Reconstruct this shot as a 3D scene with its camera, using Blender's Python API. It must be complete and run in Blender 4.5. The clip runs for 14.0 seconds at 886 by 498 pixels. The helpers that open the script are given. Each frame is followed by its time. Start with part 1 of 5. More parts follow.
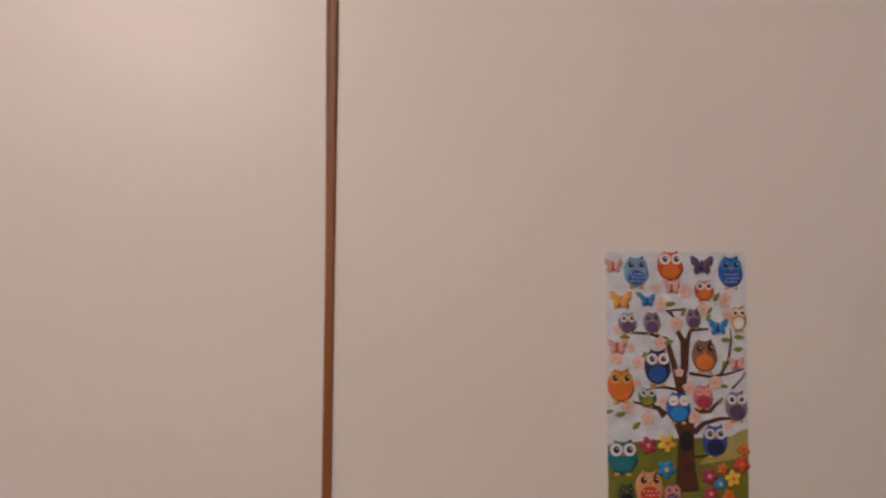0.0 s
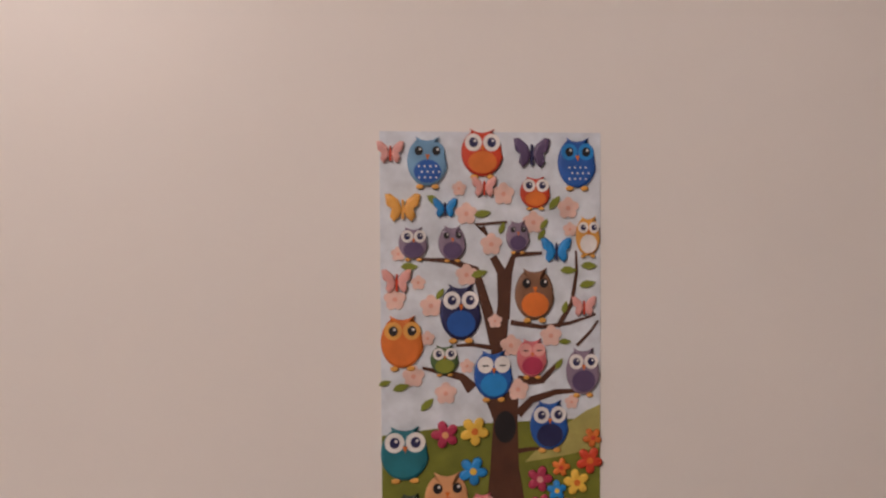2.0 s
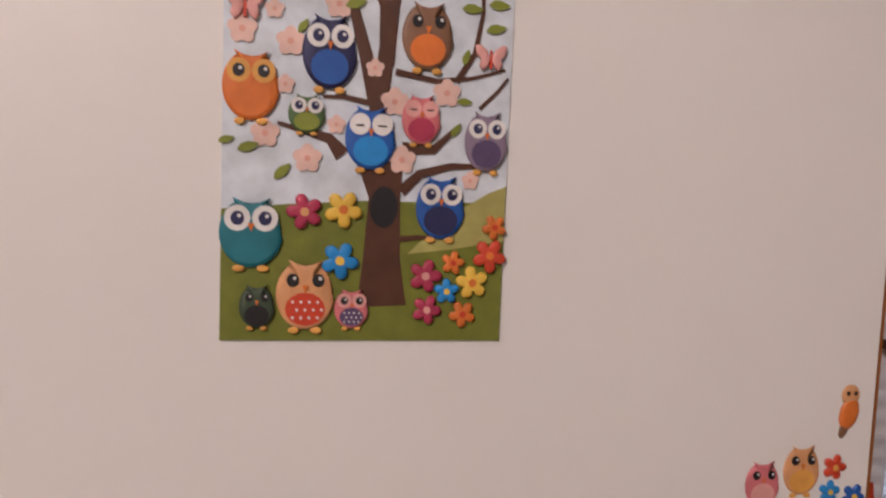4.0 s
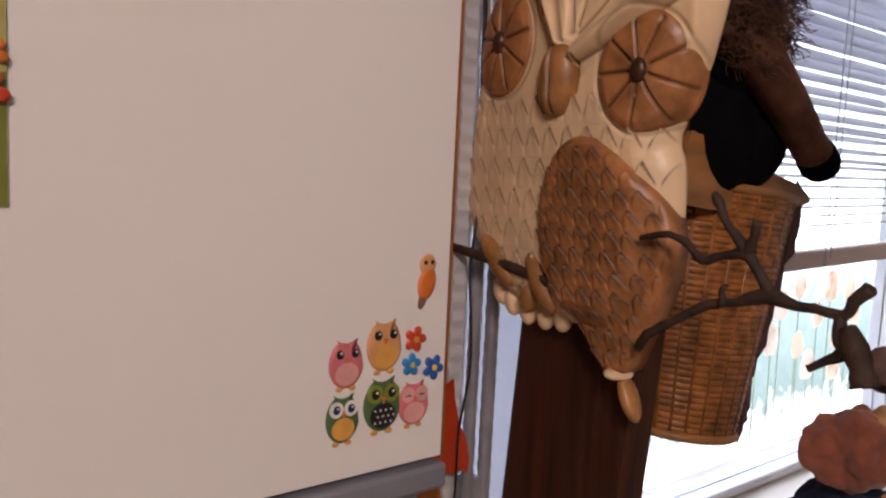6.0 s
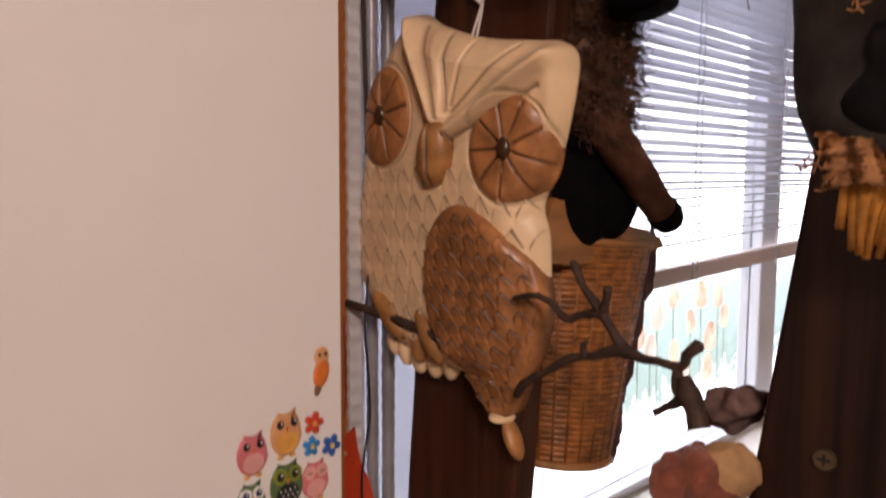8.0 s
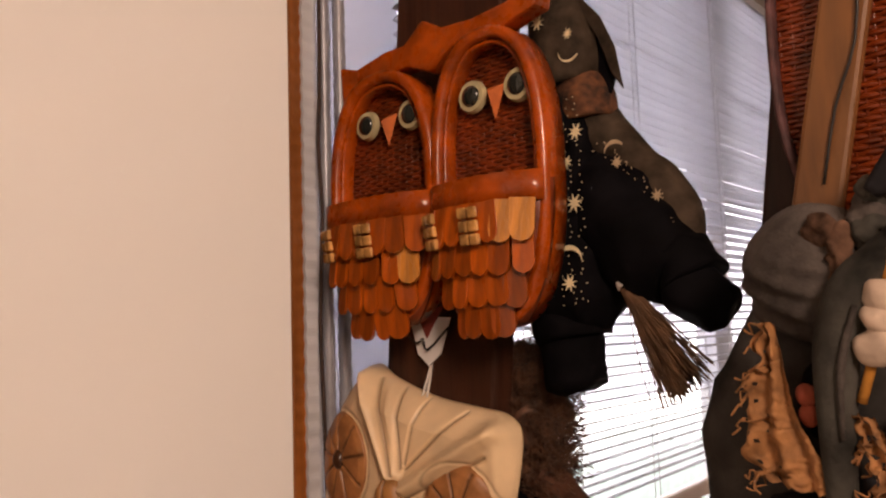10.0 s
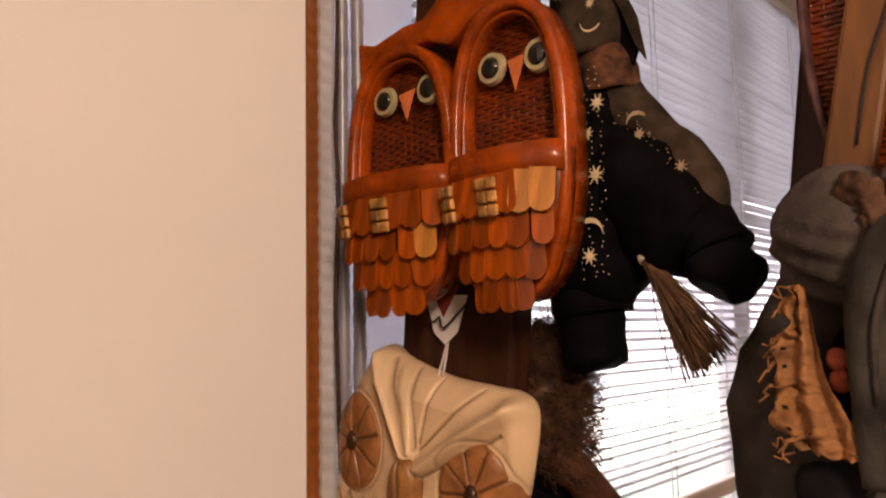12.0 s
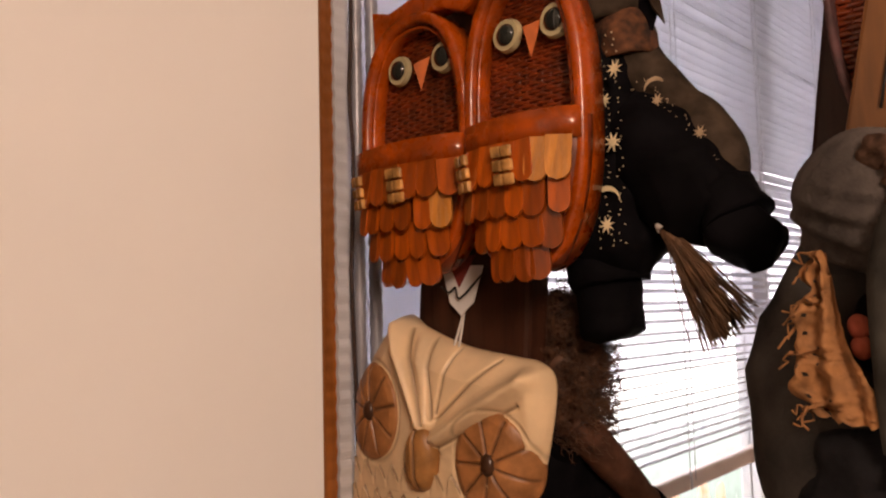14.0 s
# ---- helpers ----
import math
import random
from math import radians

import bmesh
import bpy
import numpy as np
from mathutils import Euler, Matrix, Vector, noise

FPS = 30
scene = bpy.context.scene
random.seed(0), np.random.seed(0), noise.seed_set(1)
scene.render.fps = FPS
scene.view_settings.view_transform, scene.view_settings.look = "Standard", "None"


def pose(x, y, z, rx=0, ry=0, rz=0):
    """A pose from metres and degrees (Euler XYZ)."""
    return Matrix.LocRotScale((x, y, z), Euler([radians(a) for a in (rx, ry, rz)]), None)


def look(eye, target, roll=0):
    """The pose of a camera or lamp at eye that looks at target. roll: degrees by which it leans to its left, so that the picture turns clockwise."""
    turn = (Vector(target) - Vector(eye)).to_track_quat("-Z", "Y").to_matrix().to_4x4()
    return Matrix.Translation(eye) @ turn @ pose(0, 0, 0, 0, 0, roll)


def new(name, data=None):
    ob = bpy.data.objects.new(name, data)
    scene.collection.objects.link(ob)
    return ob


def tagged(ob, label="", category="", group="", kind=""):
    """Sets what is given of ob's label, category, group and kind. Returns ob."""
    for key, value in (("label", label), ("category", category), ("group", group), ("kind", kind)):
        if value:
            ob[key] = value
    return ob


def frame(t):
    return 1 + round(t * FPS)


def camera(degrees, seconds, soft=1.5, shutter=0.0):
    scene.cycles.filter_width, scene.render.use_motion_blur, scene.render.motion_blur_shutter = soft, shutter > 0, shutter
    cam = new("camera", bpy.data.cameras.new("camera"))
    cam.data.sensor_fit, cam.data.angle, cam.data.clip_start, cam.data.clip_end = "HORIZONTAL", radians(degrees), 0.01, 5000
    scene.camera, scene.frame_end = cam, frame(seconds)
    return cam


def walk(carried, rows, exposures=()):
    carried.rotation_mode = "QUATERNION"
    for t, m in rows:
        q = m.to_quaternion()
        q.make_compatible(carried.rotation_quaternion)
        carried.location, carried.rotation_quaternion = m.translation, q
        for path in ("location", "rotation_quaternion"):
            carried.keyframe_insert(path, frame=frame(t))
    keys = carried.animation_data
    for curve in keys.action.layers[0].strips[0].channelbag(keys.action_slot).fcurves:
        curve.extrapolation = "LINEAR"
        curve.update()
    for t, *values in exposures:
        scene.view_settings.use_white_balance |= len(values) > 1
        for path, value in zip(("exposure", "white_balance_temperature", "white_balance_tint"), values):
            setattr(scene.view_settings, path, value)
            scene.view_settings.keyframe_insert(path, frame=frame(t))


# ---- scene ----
cam = camera(59.0, 14.0, soft=2.2, shutter=0.2)
PATH = [
    (0, (-0.241, -0.928, 1.822), (-0.143, 1.068, 1.891), -0.1),
    (0.5, (-0.142, -0.838, 1.777), (0.045, 1.15, 1.888), -0.4),
    (1, (-0.126, -0.719, 1.805), (0.077, 1.27, 1.853), -0.2),
    (1.5, (-0.081, -0.669, 1.804), (0.157, 1.317, 1.804), -0.3),
    (2, (-0.021, -0.589, 1.78), (0.21, 1.397, 1.718), -0.3),
    (2.2, (-0.002, -0.561, 1.762), (0.173, 1.431, 1.736), -0.2),
    (4.3, (0.069, -0.471, 1.609), (0.463, 1.48, 1.418), 1.8),
    (4.5, (0.096, -0.479, 1.585), (0.527, 1.465, 1.406), 1.25),
    (4.6, (0.102, -0.476, 1.579), (0.582, 1.456, 1.392), 1.35),
    (5, (0.108, -0.475, 1.565), (0.751, 1.41, 1.378), 2.0),
    (5.5, (0.121, -0.442, 1.617), (1.197, 1.236, 1.455), 3.7),
    (6, (0.1, -0.419, 1.572), (1.343, 1.134, 1.361), 2.7),
    (6.5, (0.103, -0.44, 1.562), (1.416, 1.049, 1.321), 1.9),
    (7, (0.107, -0.475, 1.549), (1.469, 0.967, 1.297), 1.3),
    (7.5, (0.09, -0.477, 1.555), (1.487, 0.928, 1.29), 1.0),
    (8, (0.063, -0.478, 1.645), (1.493, 0.907, 1.453), 0.3),
    (8.5, (0.028, -0.504, 1.783), (1.498, 0.851, 1.736), -0.5),
    (9, (0.026, -0.52, 1.855), (1.52, 0.809, 1.902), -0.7),
    (9.2, (0.024, -0.531, 1.885), (1.53, 0.783, 1.97), -1.3),
    (11.3, (0.057, -0.536, 1.89), (1.506, 0.818, 2.145), -1.0),
    (11.5, (0.05, -0.523, 1.881), (1.507, 0.825, 2.127), -1.1),
    (12, (0.046, -0.52, 1.853), (1.506, 0.83, 2.065), -1.2),
    (12.5, (0.045, -0.526, 1.845), (1.499, 0.834, 2.033), -1.5),
    (13, (0.041, -0.522, 1.845), (1.484, 0.852, 2.015), -1.6),
    (13.5, (0.048, -0.511, 1.846), (1.486, 0.871, 1.998), -1.5),
    (14, (0.05, -0.517, 1.848), (1.485, 0.868, 1.997), -1.4),
]
EXPOSURES = [(0.0, -0.64, 6150, 14), (0.5, -0.44, 6150, 14), (1.0, -0.38, 6100, 13), (2.2, -0.34, 6050, 14), (4.5, 0.16, 5800, 13), (5.0, 0.26, 5850, 13), (5.6, -0.10, 6150, 17), (6.5, -0.02, 5950, 16), (7.5, 0.10, 6300, 18), (8.5, 0.0, 6650, 19), (9.0, 0.05, 6900, 19), (11.5, 0.19, 7800, 21), (14.0, 0.14, 7500, 20)]
walk(cam, [(t, look(eye, target, roll)) for t, eye, target, roll in PATH], EXPOSURES)

# ---- light ----
world = bpy.data.worlds.new("world")
scene.world = world
world.use_nodes = True
wn = world.node_tree
sky = wn.nodes.new("ShaderNodeTexSky")
sky.sky_type, sky.sun_disc = "NISHITA", False
sky.sun_elevation, sky.sun_rotation = radians(35), radians(40)
wn.links.new(sky.outputs[0], wn.nodes["Background"].inputs[0])
wn.nodes["Background"].inputs[1].default_value = 0.1


def lamp(name, kind, m, energy, color, sx=1.0, sy=1.0, angle=0.5):
    data = bpy.data.lights.new(name, kind)
    data.energy, data.color = energy, color
    if kind == "AREA":
        data.shape, data.size, data.size_y = "RECTANGLE", sx, sy
    if kind == "SUN":
        data.angle = radians(angle)
    ob = new(name, data)
    ob.matrix_world = m
    return ob


SUN_DIR = Vector((0.62, 0.62, 0.55))
lamp("sun", "SUN", look(SUN_DIR * 10, (0, 0, 0)), 1.2, (1.0, 0.93, 0.84), angle=12)
lamp("ceiling_lamp_light", "AREA", look((-1.10, -2.10, 2.86), (0.25, -0.1, 1.65)), 46, (1.0, 0.80, 0.67), 0.6, 0.6)


# ---- materials ----
def mat(name, color, rough=0.6, var=0.15, scale=8.0, bump=0.15, bscale=60.0, metal=0.0, stretch=(1, 1, 1), color2=None,
        rnd=0.0, coat=0.0, sheen=0.0, emit=0.0, detail=5.0, bdist=0.002, spec=0.5):
    m = bpy.data.materials.new(name)
    m.use_nodes = True
    nt = m.node_tree
    b = nt.nodes["Principled BSDF"]
    b.inputs["Roughness"].default_value = rough
    b.inputs["Metallic"].default_value = metal
    b.inputs["Coat Weight"].default_value = coat
    b.inputs["Specular IOR Level"].default_value = spec
    b.inputs["Sheen Weight"].default_value = sheen
    tc = nt.nodes.new("ShaderNodeTexCoord")
    mp = nt.nodes.new("ShaderNodeMapping")
    mp.inputs["Scale"].default_value = stretch
    nt.links.new(tc.outputs["Object"], mp.inputs[0])
    n1 = nt.nodes.new("ShaderNodeTexNoise")
    n1.inputs["Scale"].default_value, n1.inputs["Detail"].default_value = scale, detail
    nt.links.new(mp.outputs[0], n1.inputs["Vector"])
    ramp = nt.nodes.new("ShaderNodeMix")
    ramp.data_type = "RGBA"
    c2 = color2 or tuple(c * (1 - 2 * var) for c in color)
    c1 = color if color2 else tuple(min(1, c * (1 + var)) for c in color)
    ramp.inputs["A"].default_value, ramp.inputs["B"].default_value = (*c1, 1), (*c2, 1)
    mr = nt.nodes.new("ShaderNodeMapRange")
    mr.inputs["From Min"].default_value, mr.inputs["From Max"].default_value = 0.3, 0.7
    nt.links.new(n1.outputs["Fac"], mr.inputs["Value"])
    nt.links.new(mr.outputs[0], ramp.inputs["Factor"])
    out = ramp.outputs["Result"]
    if rnd:
        oi = nt.nodes.new("ShaderNodeObjectInfo")
        hs = nt.nodes.new("ShaderNodeHueSaturation")
        m2 = nt.nodes.new("ShaderNodeMapRange")
        m2.inputs["To Min"].default_value, m2.inputs["To Max"].default_value = 1 - rnd, 1 + rnd
        nt.links.new(oi.outputs["Random"], m2.inputs["Value"])
        nt.links.new(m2.outputs[0], hs.inputs["Value"])
        nt.links.new(out, hs.inputs["Color"])
        out = hs.outputs[0]
    nt.links.new(out, b.inputs["Base Color"])
    if bump:
        n2 = nt.nodes.new("ShaderNodeTexNoise")
        n2.inputs["Scale"].default_value, n2.inputs["Detail"].default_value = bscale, 6
        nt.links.new(mp.outputs[0], n2.inputs["Vector"])
        bp = nt.nodes.new("ShaderNodeBump")
        bp.inputs["Strength"].default_value, bp.inputs["Distance"].default_value = bump, bdist
        nt.links.new(n2.outputs["Fac"], bp.inputs["Height"])
        nt.links.new(bp.outputs[0], b.inputs["Normal"])
        rr = nt.nodes.new("ShaderNodeMapRange")
        rr.inputs["To Min"].default_value, rr.inputs["To Max"].default_value = max(0.02, rough - 0.08), min(1, rough + 0.08)
        nt.links.new(n2.outputs["Fac"], rr.inputs["Value"])
        nt.links.new(rr.outputs[0], b.inputs["Roughness"])
    if emit:
        nt.links.new(out, b.inputs["Emission Color"])
        b.inputs["Emission Strength"].default_value = emit
    return m


M = {}
M["plaster"] = mat("plaster", (0.72, 0.66, 0.58), 0.85, 0.05, 3, 0.3, 90)
M["ceiling"] = mat("ceiling_paint", (0.78, 0.74, 0.68), 0.9, 0.04, 3, 0.2, 90)
M["floor"] = mat("floor_tile", (0.35, 0.27, 0.2), 0.5, 0.15, 5, 0.1, 40)
M["laminate"] = mat("white_laminate", (0.78, 0.76, 0.73), 0.42, 0.02, 2.2, 0.12, 240, bdist=0.0006)
M["edge"] = mat("oak_edge", (0.26, 0.088, 0.018), 0.45, 0.2, 30, 0.2, 90, stretch=(1, 1, 0.1))
M["grey"] = mat("grey_enamel", (0.21, 0.215, 0.25), 0.38, 0.08, 12, 0.05, 120)
M["pine"] = mat("pine", (0.46, 0.15, 0.03), 0.42, 0.22, 22, 0.2, 70, stretch=(3, 3, 0.12), coat=0.3)
M["dark"] = mat("dark_stained_timber", (0.056, 0.019, 0.0098), 0.45, 0.26, 18, 0.4, 60, stretch=(3, 3, 0.12), spec=0.35)
M["glass_d"] = mat("dim_glass", (0.09, 0.12, 0.13), 0.15, 0.1, 6, 0)
M["upvc"] = mat("white_window_plastic", (0.70, 0.71, 0.74), 0.35, 0.03, 4, 0.04, 90)
M["steel"] = mat("grey_metal", (0.35, 0.35, 0.38), 0.38, 0.15, 20, 0.08, 140, metal=0.25)
M["slat"] = mat("white_slat", (0.55, 0.55, 0.59), 0.42, 0.04, 5, 0.05, 60, rnd=0.03)
M["cord"] = mat("blind_cord", (0.55, 0.55, 0.58), 0.8, 0.1, 60, 0)
M["rail"] = mat("beige_rail", (0.62, 0.52, 0.48), 0.5, 0.04, 8, 0.04, 80)
M["darkclay"] = mat("dark_glaze", (0.06, 0.025, 0.012), 0.3, 0.2, 40, 0.1, 90)
M["twig"] = mat("bark_twig", (0.050, 0.026, 0.017), 0.75, 0.3, 60, 0.6, 160)
M["cane"] = mat("red_brown_cane", (0.185, 0.027, 0.003), 0.36, 0.3, 40, 0.25, 120, coat=0.2)
M["rim"] = mat("varnished_rim", (0.41, 0.066, 0.0035), 0.28, 0.25, 26, 0.15, 80, coat=0.3)
M["chip"] = mat("varnished_wood_chip", (0.40, 0.076, 0.005), 0.30, 0.22, 40, 0.2, 90, rnd=0.38, coat=0.5, stretch=(2, 2, 0.3))
M["eyewhite"] = mat("cream_eye", (0.55, 0.47, 0.27), 0.25, 0.1, 40, 0, coat=0.5)
M["pupil"] = mat("black_plastic_dome", (0.012, 0.016, 0.014), 0.08, 0.1, 40, 0, coat=1.0)
M["beak"] = mat("orange_felt", (0.62, 0.14, 0.02), 0.6, 0.15, 50, 0.2, 140)
M["osier"] = mat("golden_osier", (0.32, 0.118, 0.026), 0.40, 0.30, 60, 0.3, 140, coat=0.2, rnd=0.1)
M["board"] = mat("tan_board", (0.33, 0.15, 0.045), 0.45, 0.2, 24, 0.2, 80, stretch=(0.3, 2, 2))
M["oldbar"] = mat("aged_brown_bar", (0.19, 0.075, 0.020), 0.5, 0.25, 24, 0.2, 80, stretch=(2, 2, 0.3))
M["bark"] = mat("purple_bark", (0.09, 0.035, 0.035), 0.75, 0.35, 50, 0.6, 120)
M["velvet"] = mat("black_velvet", (0.0035, 0.003, 0.004), 0.8, 0.3, 30, 0.2, 160, spec=0.06)
M["starcloth"] = mat("printed_dark_cloth", (0.052, 0.036, 0.024), 0.8, 0.35, 40, 0.3, 300, spec=0.15)
M["gold"] = mat("gold_print", (0.78, 0.66, 0.42), 0.45, 0.1, 60, 0)
M["orangecloth"] = mat("orange_cloth", (0.12, 0.042, 0.014), 0.85, 0.49, 70, 0.4, 240)
M["greywool"] = mat("grey_knit", (0.088, 0.074, 0.067), 0.9, 0.35, 20, 0.9, 260, spec=0.12)
M["slatewool"] = mat("slate_sleeve_cloth", (0.062, 0.058, 0.050), 0.85, 0.45, 16, 0.6, 220, spec=0.15)
M["darkgrey"] = mat("charcoal_felt", (0.016, 0.015, 0.017), 0.9, 0.6, 14, 0.5, 200, spec=0.12)
M["rosefelt"] = mat("red_felt", (0.42, 0.085, 0.045), 0.9, 0.2, 30, 0.4, 200)
M["brownwool"] = mat("brown_wool", (0.13, 0.070, 0.045), 0.9, 0.4, 50, 0.8, 260, spec=0.1)
M["cloak"] = mat("charcoal_cloak", (0.036, 0.032, 0.029), 0.9, 0.7, 12, 0.5, 200, spec=0.12)
M["raffia"] = mat("pale_raffia", (0.36, 0.160, 0.056), 0.8, 0.3, 50, 0.5, 200)
M["yarn"] = mat("ochre_yarn", (0.42, 0.17, 0.02), 0.85, 0.2, 60, 0.5, 240)
M["straw"] = mat("broom_straw", (0.15, 0.075, 0.035), 0.7, 0.3, 60, 0.3, 160)
M["hair"] = mat("curly_brown_hair", (0.105, 0.044, 0.020), 0.6, 0.4, 60, 0.2, 100)
M["brownsleeve"] = mat("brown_sleeve", (0.085, 0.035, 0.020), 0.7, 0.25, 40, 0.4, 160, spec=0.2)
M["redfelt"] = mat("rust_felt", (0.27, 0.075, 0.04), 0.9, 0.3, 26, 0.6, 150, sheen=0.3)
M["mauvewool"] = mat("mauve_grey_wool", (0.15, 0.095, 0.085), 0.9, 0.3, 40, 0.7, 220, spec=0.1)
M["tanfelt"] = mat("tan_felt", (0.48, 0.28, 0.13), 0.9, 0.15, 26, 0.4, 200)
M["navy"] = mat("navy_cloth", (0.036, 0.045, 0.095), 0.85, 0.3, 30, 0.6, 200, spec=0.15)
M["palecloth"] = mat("pale_fleece", (0.58, 0.44, 0.34), 0.9, 0.2, 26, 0.6, 160)
M["plaid"] = mat("green_plaid", (0.05, 0.085, 0.07), 0.9, 0.4, 70, 0.3, 200)
M["redcard"] = mat("red_card", (0.55, 0.050, 0.012), 0.55, 0.1, 12, 0.05, 120)
M["cable"] = mat("black_cable", (0.01, 0.01, 0.01), 0.5, 0.1, 20, 0)
M["string"] = mat("white_string", (0.72, 0.68, 0.62), 0.8, 0.1, 60, 0)
M["paper"] = mat("white_paper_tag", (0.78, 0.77, 0.75), 0.7, 0.03, 20, 0.05, 120)
M["maroon"] = mat("maroon_print", (0.22, 0.03, 0.02), 0.6, 0.1, 30, 0)
# The dark timber again, with the leaning post's shade put into its colour.
M["darker"] = mat("shaded_timber", (0.026, 0.0095, 0.0055), 0.5, 0.45, 14, 0.4, 60, stretch=(3, 3, 0.12), spec=0.25)
# Stem emission stands in for daylight behind the decals.
M["stem"] = mat("glowing_stem_print", (0.42, 0.55, 0.42), 0.5, 0.1, 30, 0, emit=0.6)
M["screwm"] = mat("brass_screw", (0.17, 0.125, 0.075), 0.35, 0.15, 80, 0.1, 200, metal=0.8)


# ---- geometry helpers ----
def mesh_of(name, bm, mats, smooth=False):
    me = bpy.data.meshes.new(name)
    bm.normal_update()
    bm.to_mesh(me)
    bm.free()
    for m in mats if isinstance(mats, (list, tuple)) else [mats]:
        me.materials.append(m)
    if smooth:
        me.polygons.foreach_set("use_smooth", [True] * len(me.polygons))
    return me


def part(name, bm, material, parent=None, label="", smooth=False):
    me = bm if isinstance(bm, bpy.types.Mesh) else mesh_of(name, bm, material, smooth)
    ob = new(name, me)
    if parent:
        ob.parent = parent
    if label:
        tagged(ob, label)
    return ob


def thing(name, loc, label, category, group="", kind=""):
    ob = new(name)
    ob.empty_display_size = 0.03
    ob.location = loc
    bpy.context.view_layer.update()
    return tagged(ob, label, category, group, kind)


def under(parent, ob):
    """Make ob, built in world coordinates, a part of parent."""
    top = parent
    off = Vector((0, 0, 0))
    while top:
        off += top.location
        top = top.parent
    ob.parent = parent
    ob.location = ob.location - off
    return ob


def wpart(name, bm, material, parent, label="", smooth=False):
    ob = part(name, bm, material, None, label, smooth)
    return under(parent, ob) if parent else ob


def box(bm, x0, x1, y0, y1, z0, z1, bevel=0.0, mi=0):
    r = bmesh.ops.create_cube(bm, size=1, matrix=Matrix.Translation(((x0 + x1) / 2, (y0 + y1) / 2, (z0 + z1) / 2))
                              @ Matrix.Diagonal((abs(x1 - x0), abs(y1 - y0), abs(z1 - z0), 1)))
    fs = {f for v in r["verts"] for f in v.link_faces}
    if bevel:
        es = list({e for v in r["verts"] for e in v.link_edges})
        fs |= set(bmesh.ops.bevel(bm, geom=es, offset=bevel, segments=2, affect="EDGES", profile=0.5)["faces"])
    for f in fs:
        if f.is_valid:
            f.material_index = mi
    return bm


def nbox(*a, **k):
    return box(bmesh.new(), *a, **k)


def blob(bm, c, r, m=None, seg=20, rings=12, mi=0, jitter=0.0, freq=12.0):
    """A rounded lump of radii r at c."""
    rot = m or Matrix.Identity(4)
    mt = Matrix.Translation(c) @ rot @ Matrix.Diagonal((*r, 1))
    res = bmesh.ops.create_uvsphere(bm, u_segments=seg, v_segments=rings, radius=1, matrix=mt)
    for v in res["verts"]:
        if jitter:
            d = (v.co - Vector(c))
            v.co += d.normalized() * jitter * noise.noise(v.co * freq)
        for f in v.link_faces:
            f.material_index = mi
            f.smooth = True
    return bm


def tube(bm, pts, radii, seg=8, mi=0, smooth_path=3, cap=True):
    """A round tube along pts (Catmull-Rom), radii per point or one number."""
    pts = [Vector(p) for p in pts]
    rad = radii if isinstance(radii, (list, tuple)) else [radii] * len(pts)
    P, R = [], []
    for i in range(len(pts) - 1):
        p0, p1, p2, p3 = pts[max(i - 1, 0)], pts[i], pts[i + 1], pts[min(i + 2, len(pts) - 1)]
        for k in range(smooth_path):
            t = k / smooth_path
            P.append(0.5 * ((2 * p1) + (p2 - p0) * t + (2 * p0 - 5 * p1 + 4 * p2 - p3) * t * t + (3 * p1 - p0 - 3 * p2 + p3) * t ** 3))
            R.append(rad[i] * (1 - t) + rad[i + 1] * t)
    P.append(pts[-1])
    R.append(rad[-1])
    rows, up = [], None
    for i, p in enumerate(P):
        d = (P[min(i + 1, len(P) - 1)] - P[max(i - 1, 0)]).normalized()
        if up is None:
            up = d.orthogonal().normalized()
        up = (up - d * up.dot(d)).normalized()
        side = d.cross(up)
        rows.append([bm.verts.new(p + R[i] * (math.cos(a) * up + math.sin(a) * side)) for a in (2 * math.pi * k / seg for k in range(seg))])
    for a, b in zip(rows, rows[1:]):
        for k in range(seg):
            f = bm.faces.new((a[k], a[(k + 1) % seg], b[(k + 1) % seg], b[k]))
            f.material_index, f.smooth = mi, True
    if cap:
        for r in (rows[0][::-1], rows[-1]):
            bm.faces.new(r).material_index = mi
    return bm


def prism(bm, pts, d, mi=0):
    """A slab: polygon pts (3D), pushed along d."""
    a = [bm.verts.new(Vector(p)) for p in pts]
    b = [bm.verts.new(Vector(p) + Vector(d)) for p in pts]
    n = len(a)
    fs = [bm.faces.new(a[::-1]), bm.faces.new(b)]
    for i in range(n):
        fs.append(bm.faces.new((a[i], a[(i + 1) % n], b[(i + 1) % n], b[i])))
    for f in fs:
        f.material_index = mi
    return bm


def fixed(bm):
    bmesh.ops.recalc_face_normals(bm, faces=bm.faces)
    return bm


# ---- room ----
Z_CEIL = 3.15
WX0, WX1, WZ0, WZ1 = 0.76, 3.24, 0.86, 3.02


def structure(name, bm, m, label, category):
    return tagged(part(name, bm, m), label, category, kind="structure")


structure("floor", nbox(-2.2, 3.9, -3.2, 0.62, -0.12, 0.0), M["floor"], "brown tiled kitchen floor", "floor")
structure("ceiling", nbox(-2.2, 3.9, -3.2, 0.62, Z_CEIL, Z_CEIL + 0.12), M["ceiling"], "off-white plastered ceiling", "ceiling")
w = bmesh.new()
box(w, -2.2, WX0, 0.36, 0.62, 0, Z_CEIL)
box(w, WX1, 3.9, 0.36, 0.62, 0, Z_CEIL)
box(w, WX0, WX1, 0.36, 0.62, 0, WZ0)
box(w, WX0, WX1, 0.36, 0.62, WZ1, Z_CEIL)
structure("wall_north", w, M["plaster"], "plastered wall with a wide window opening", "wall")
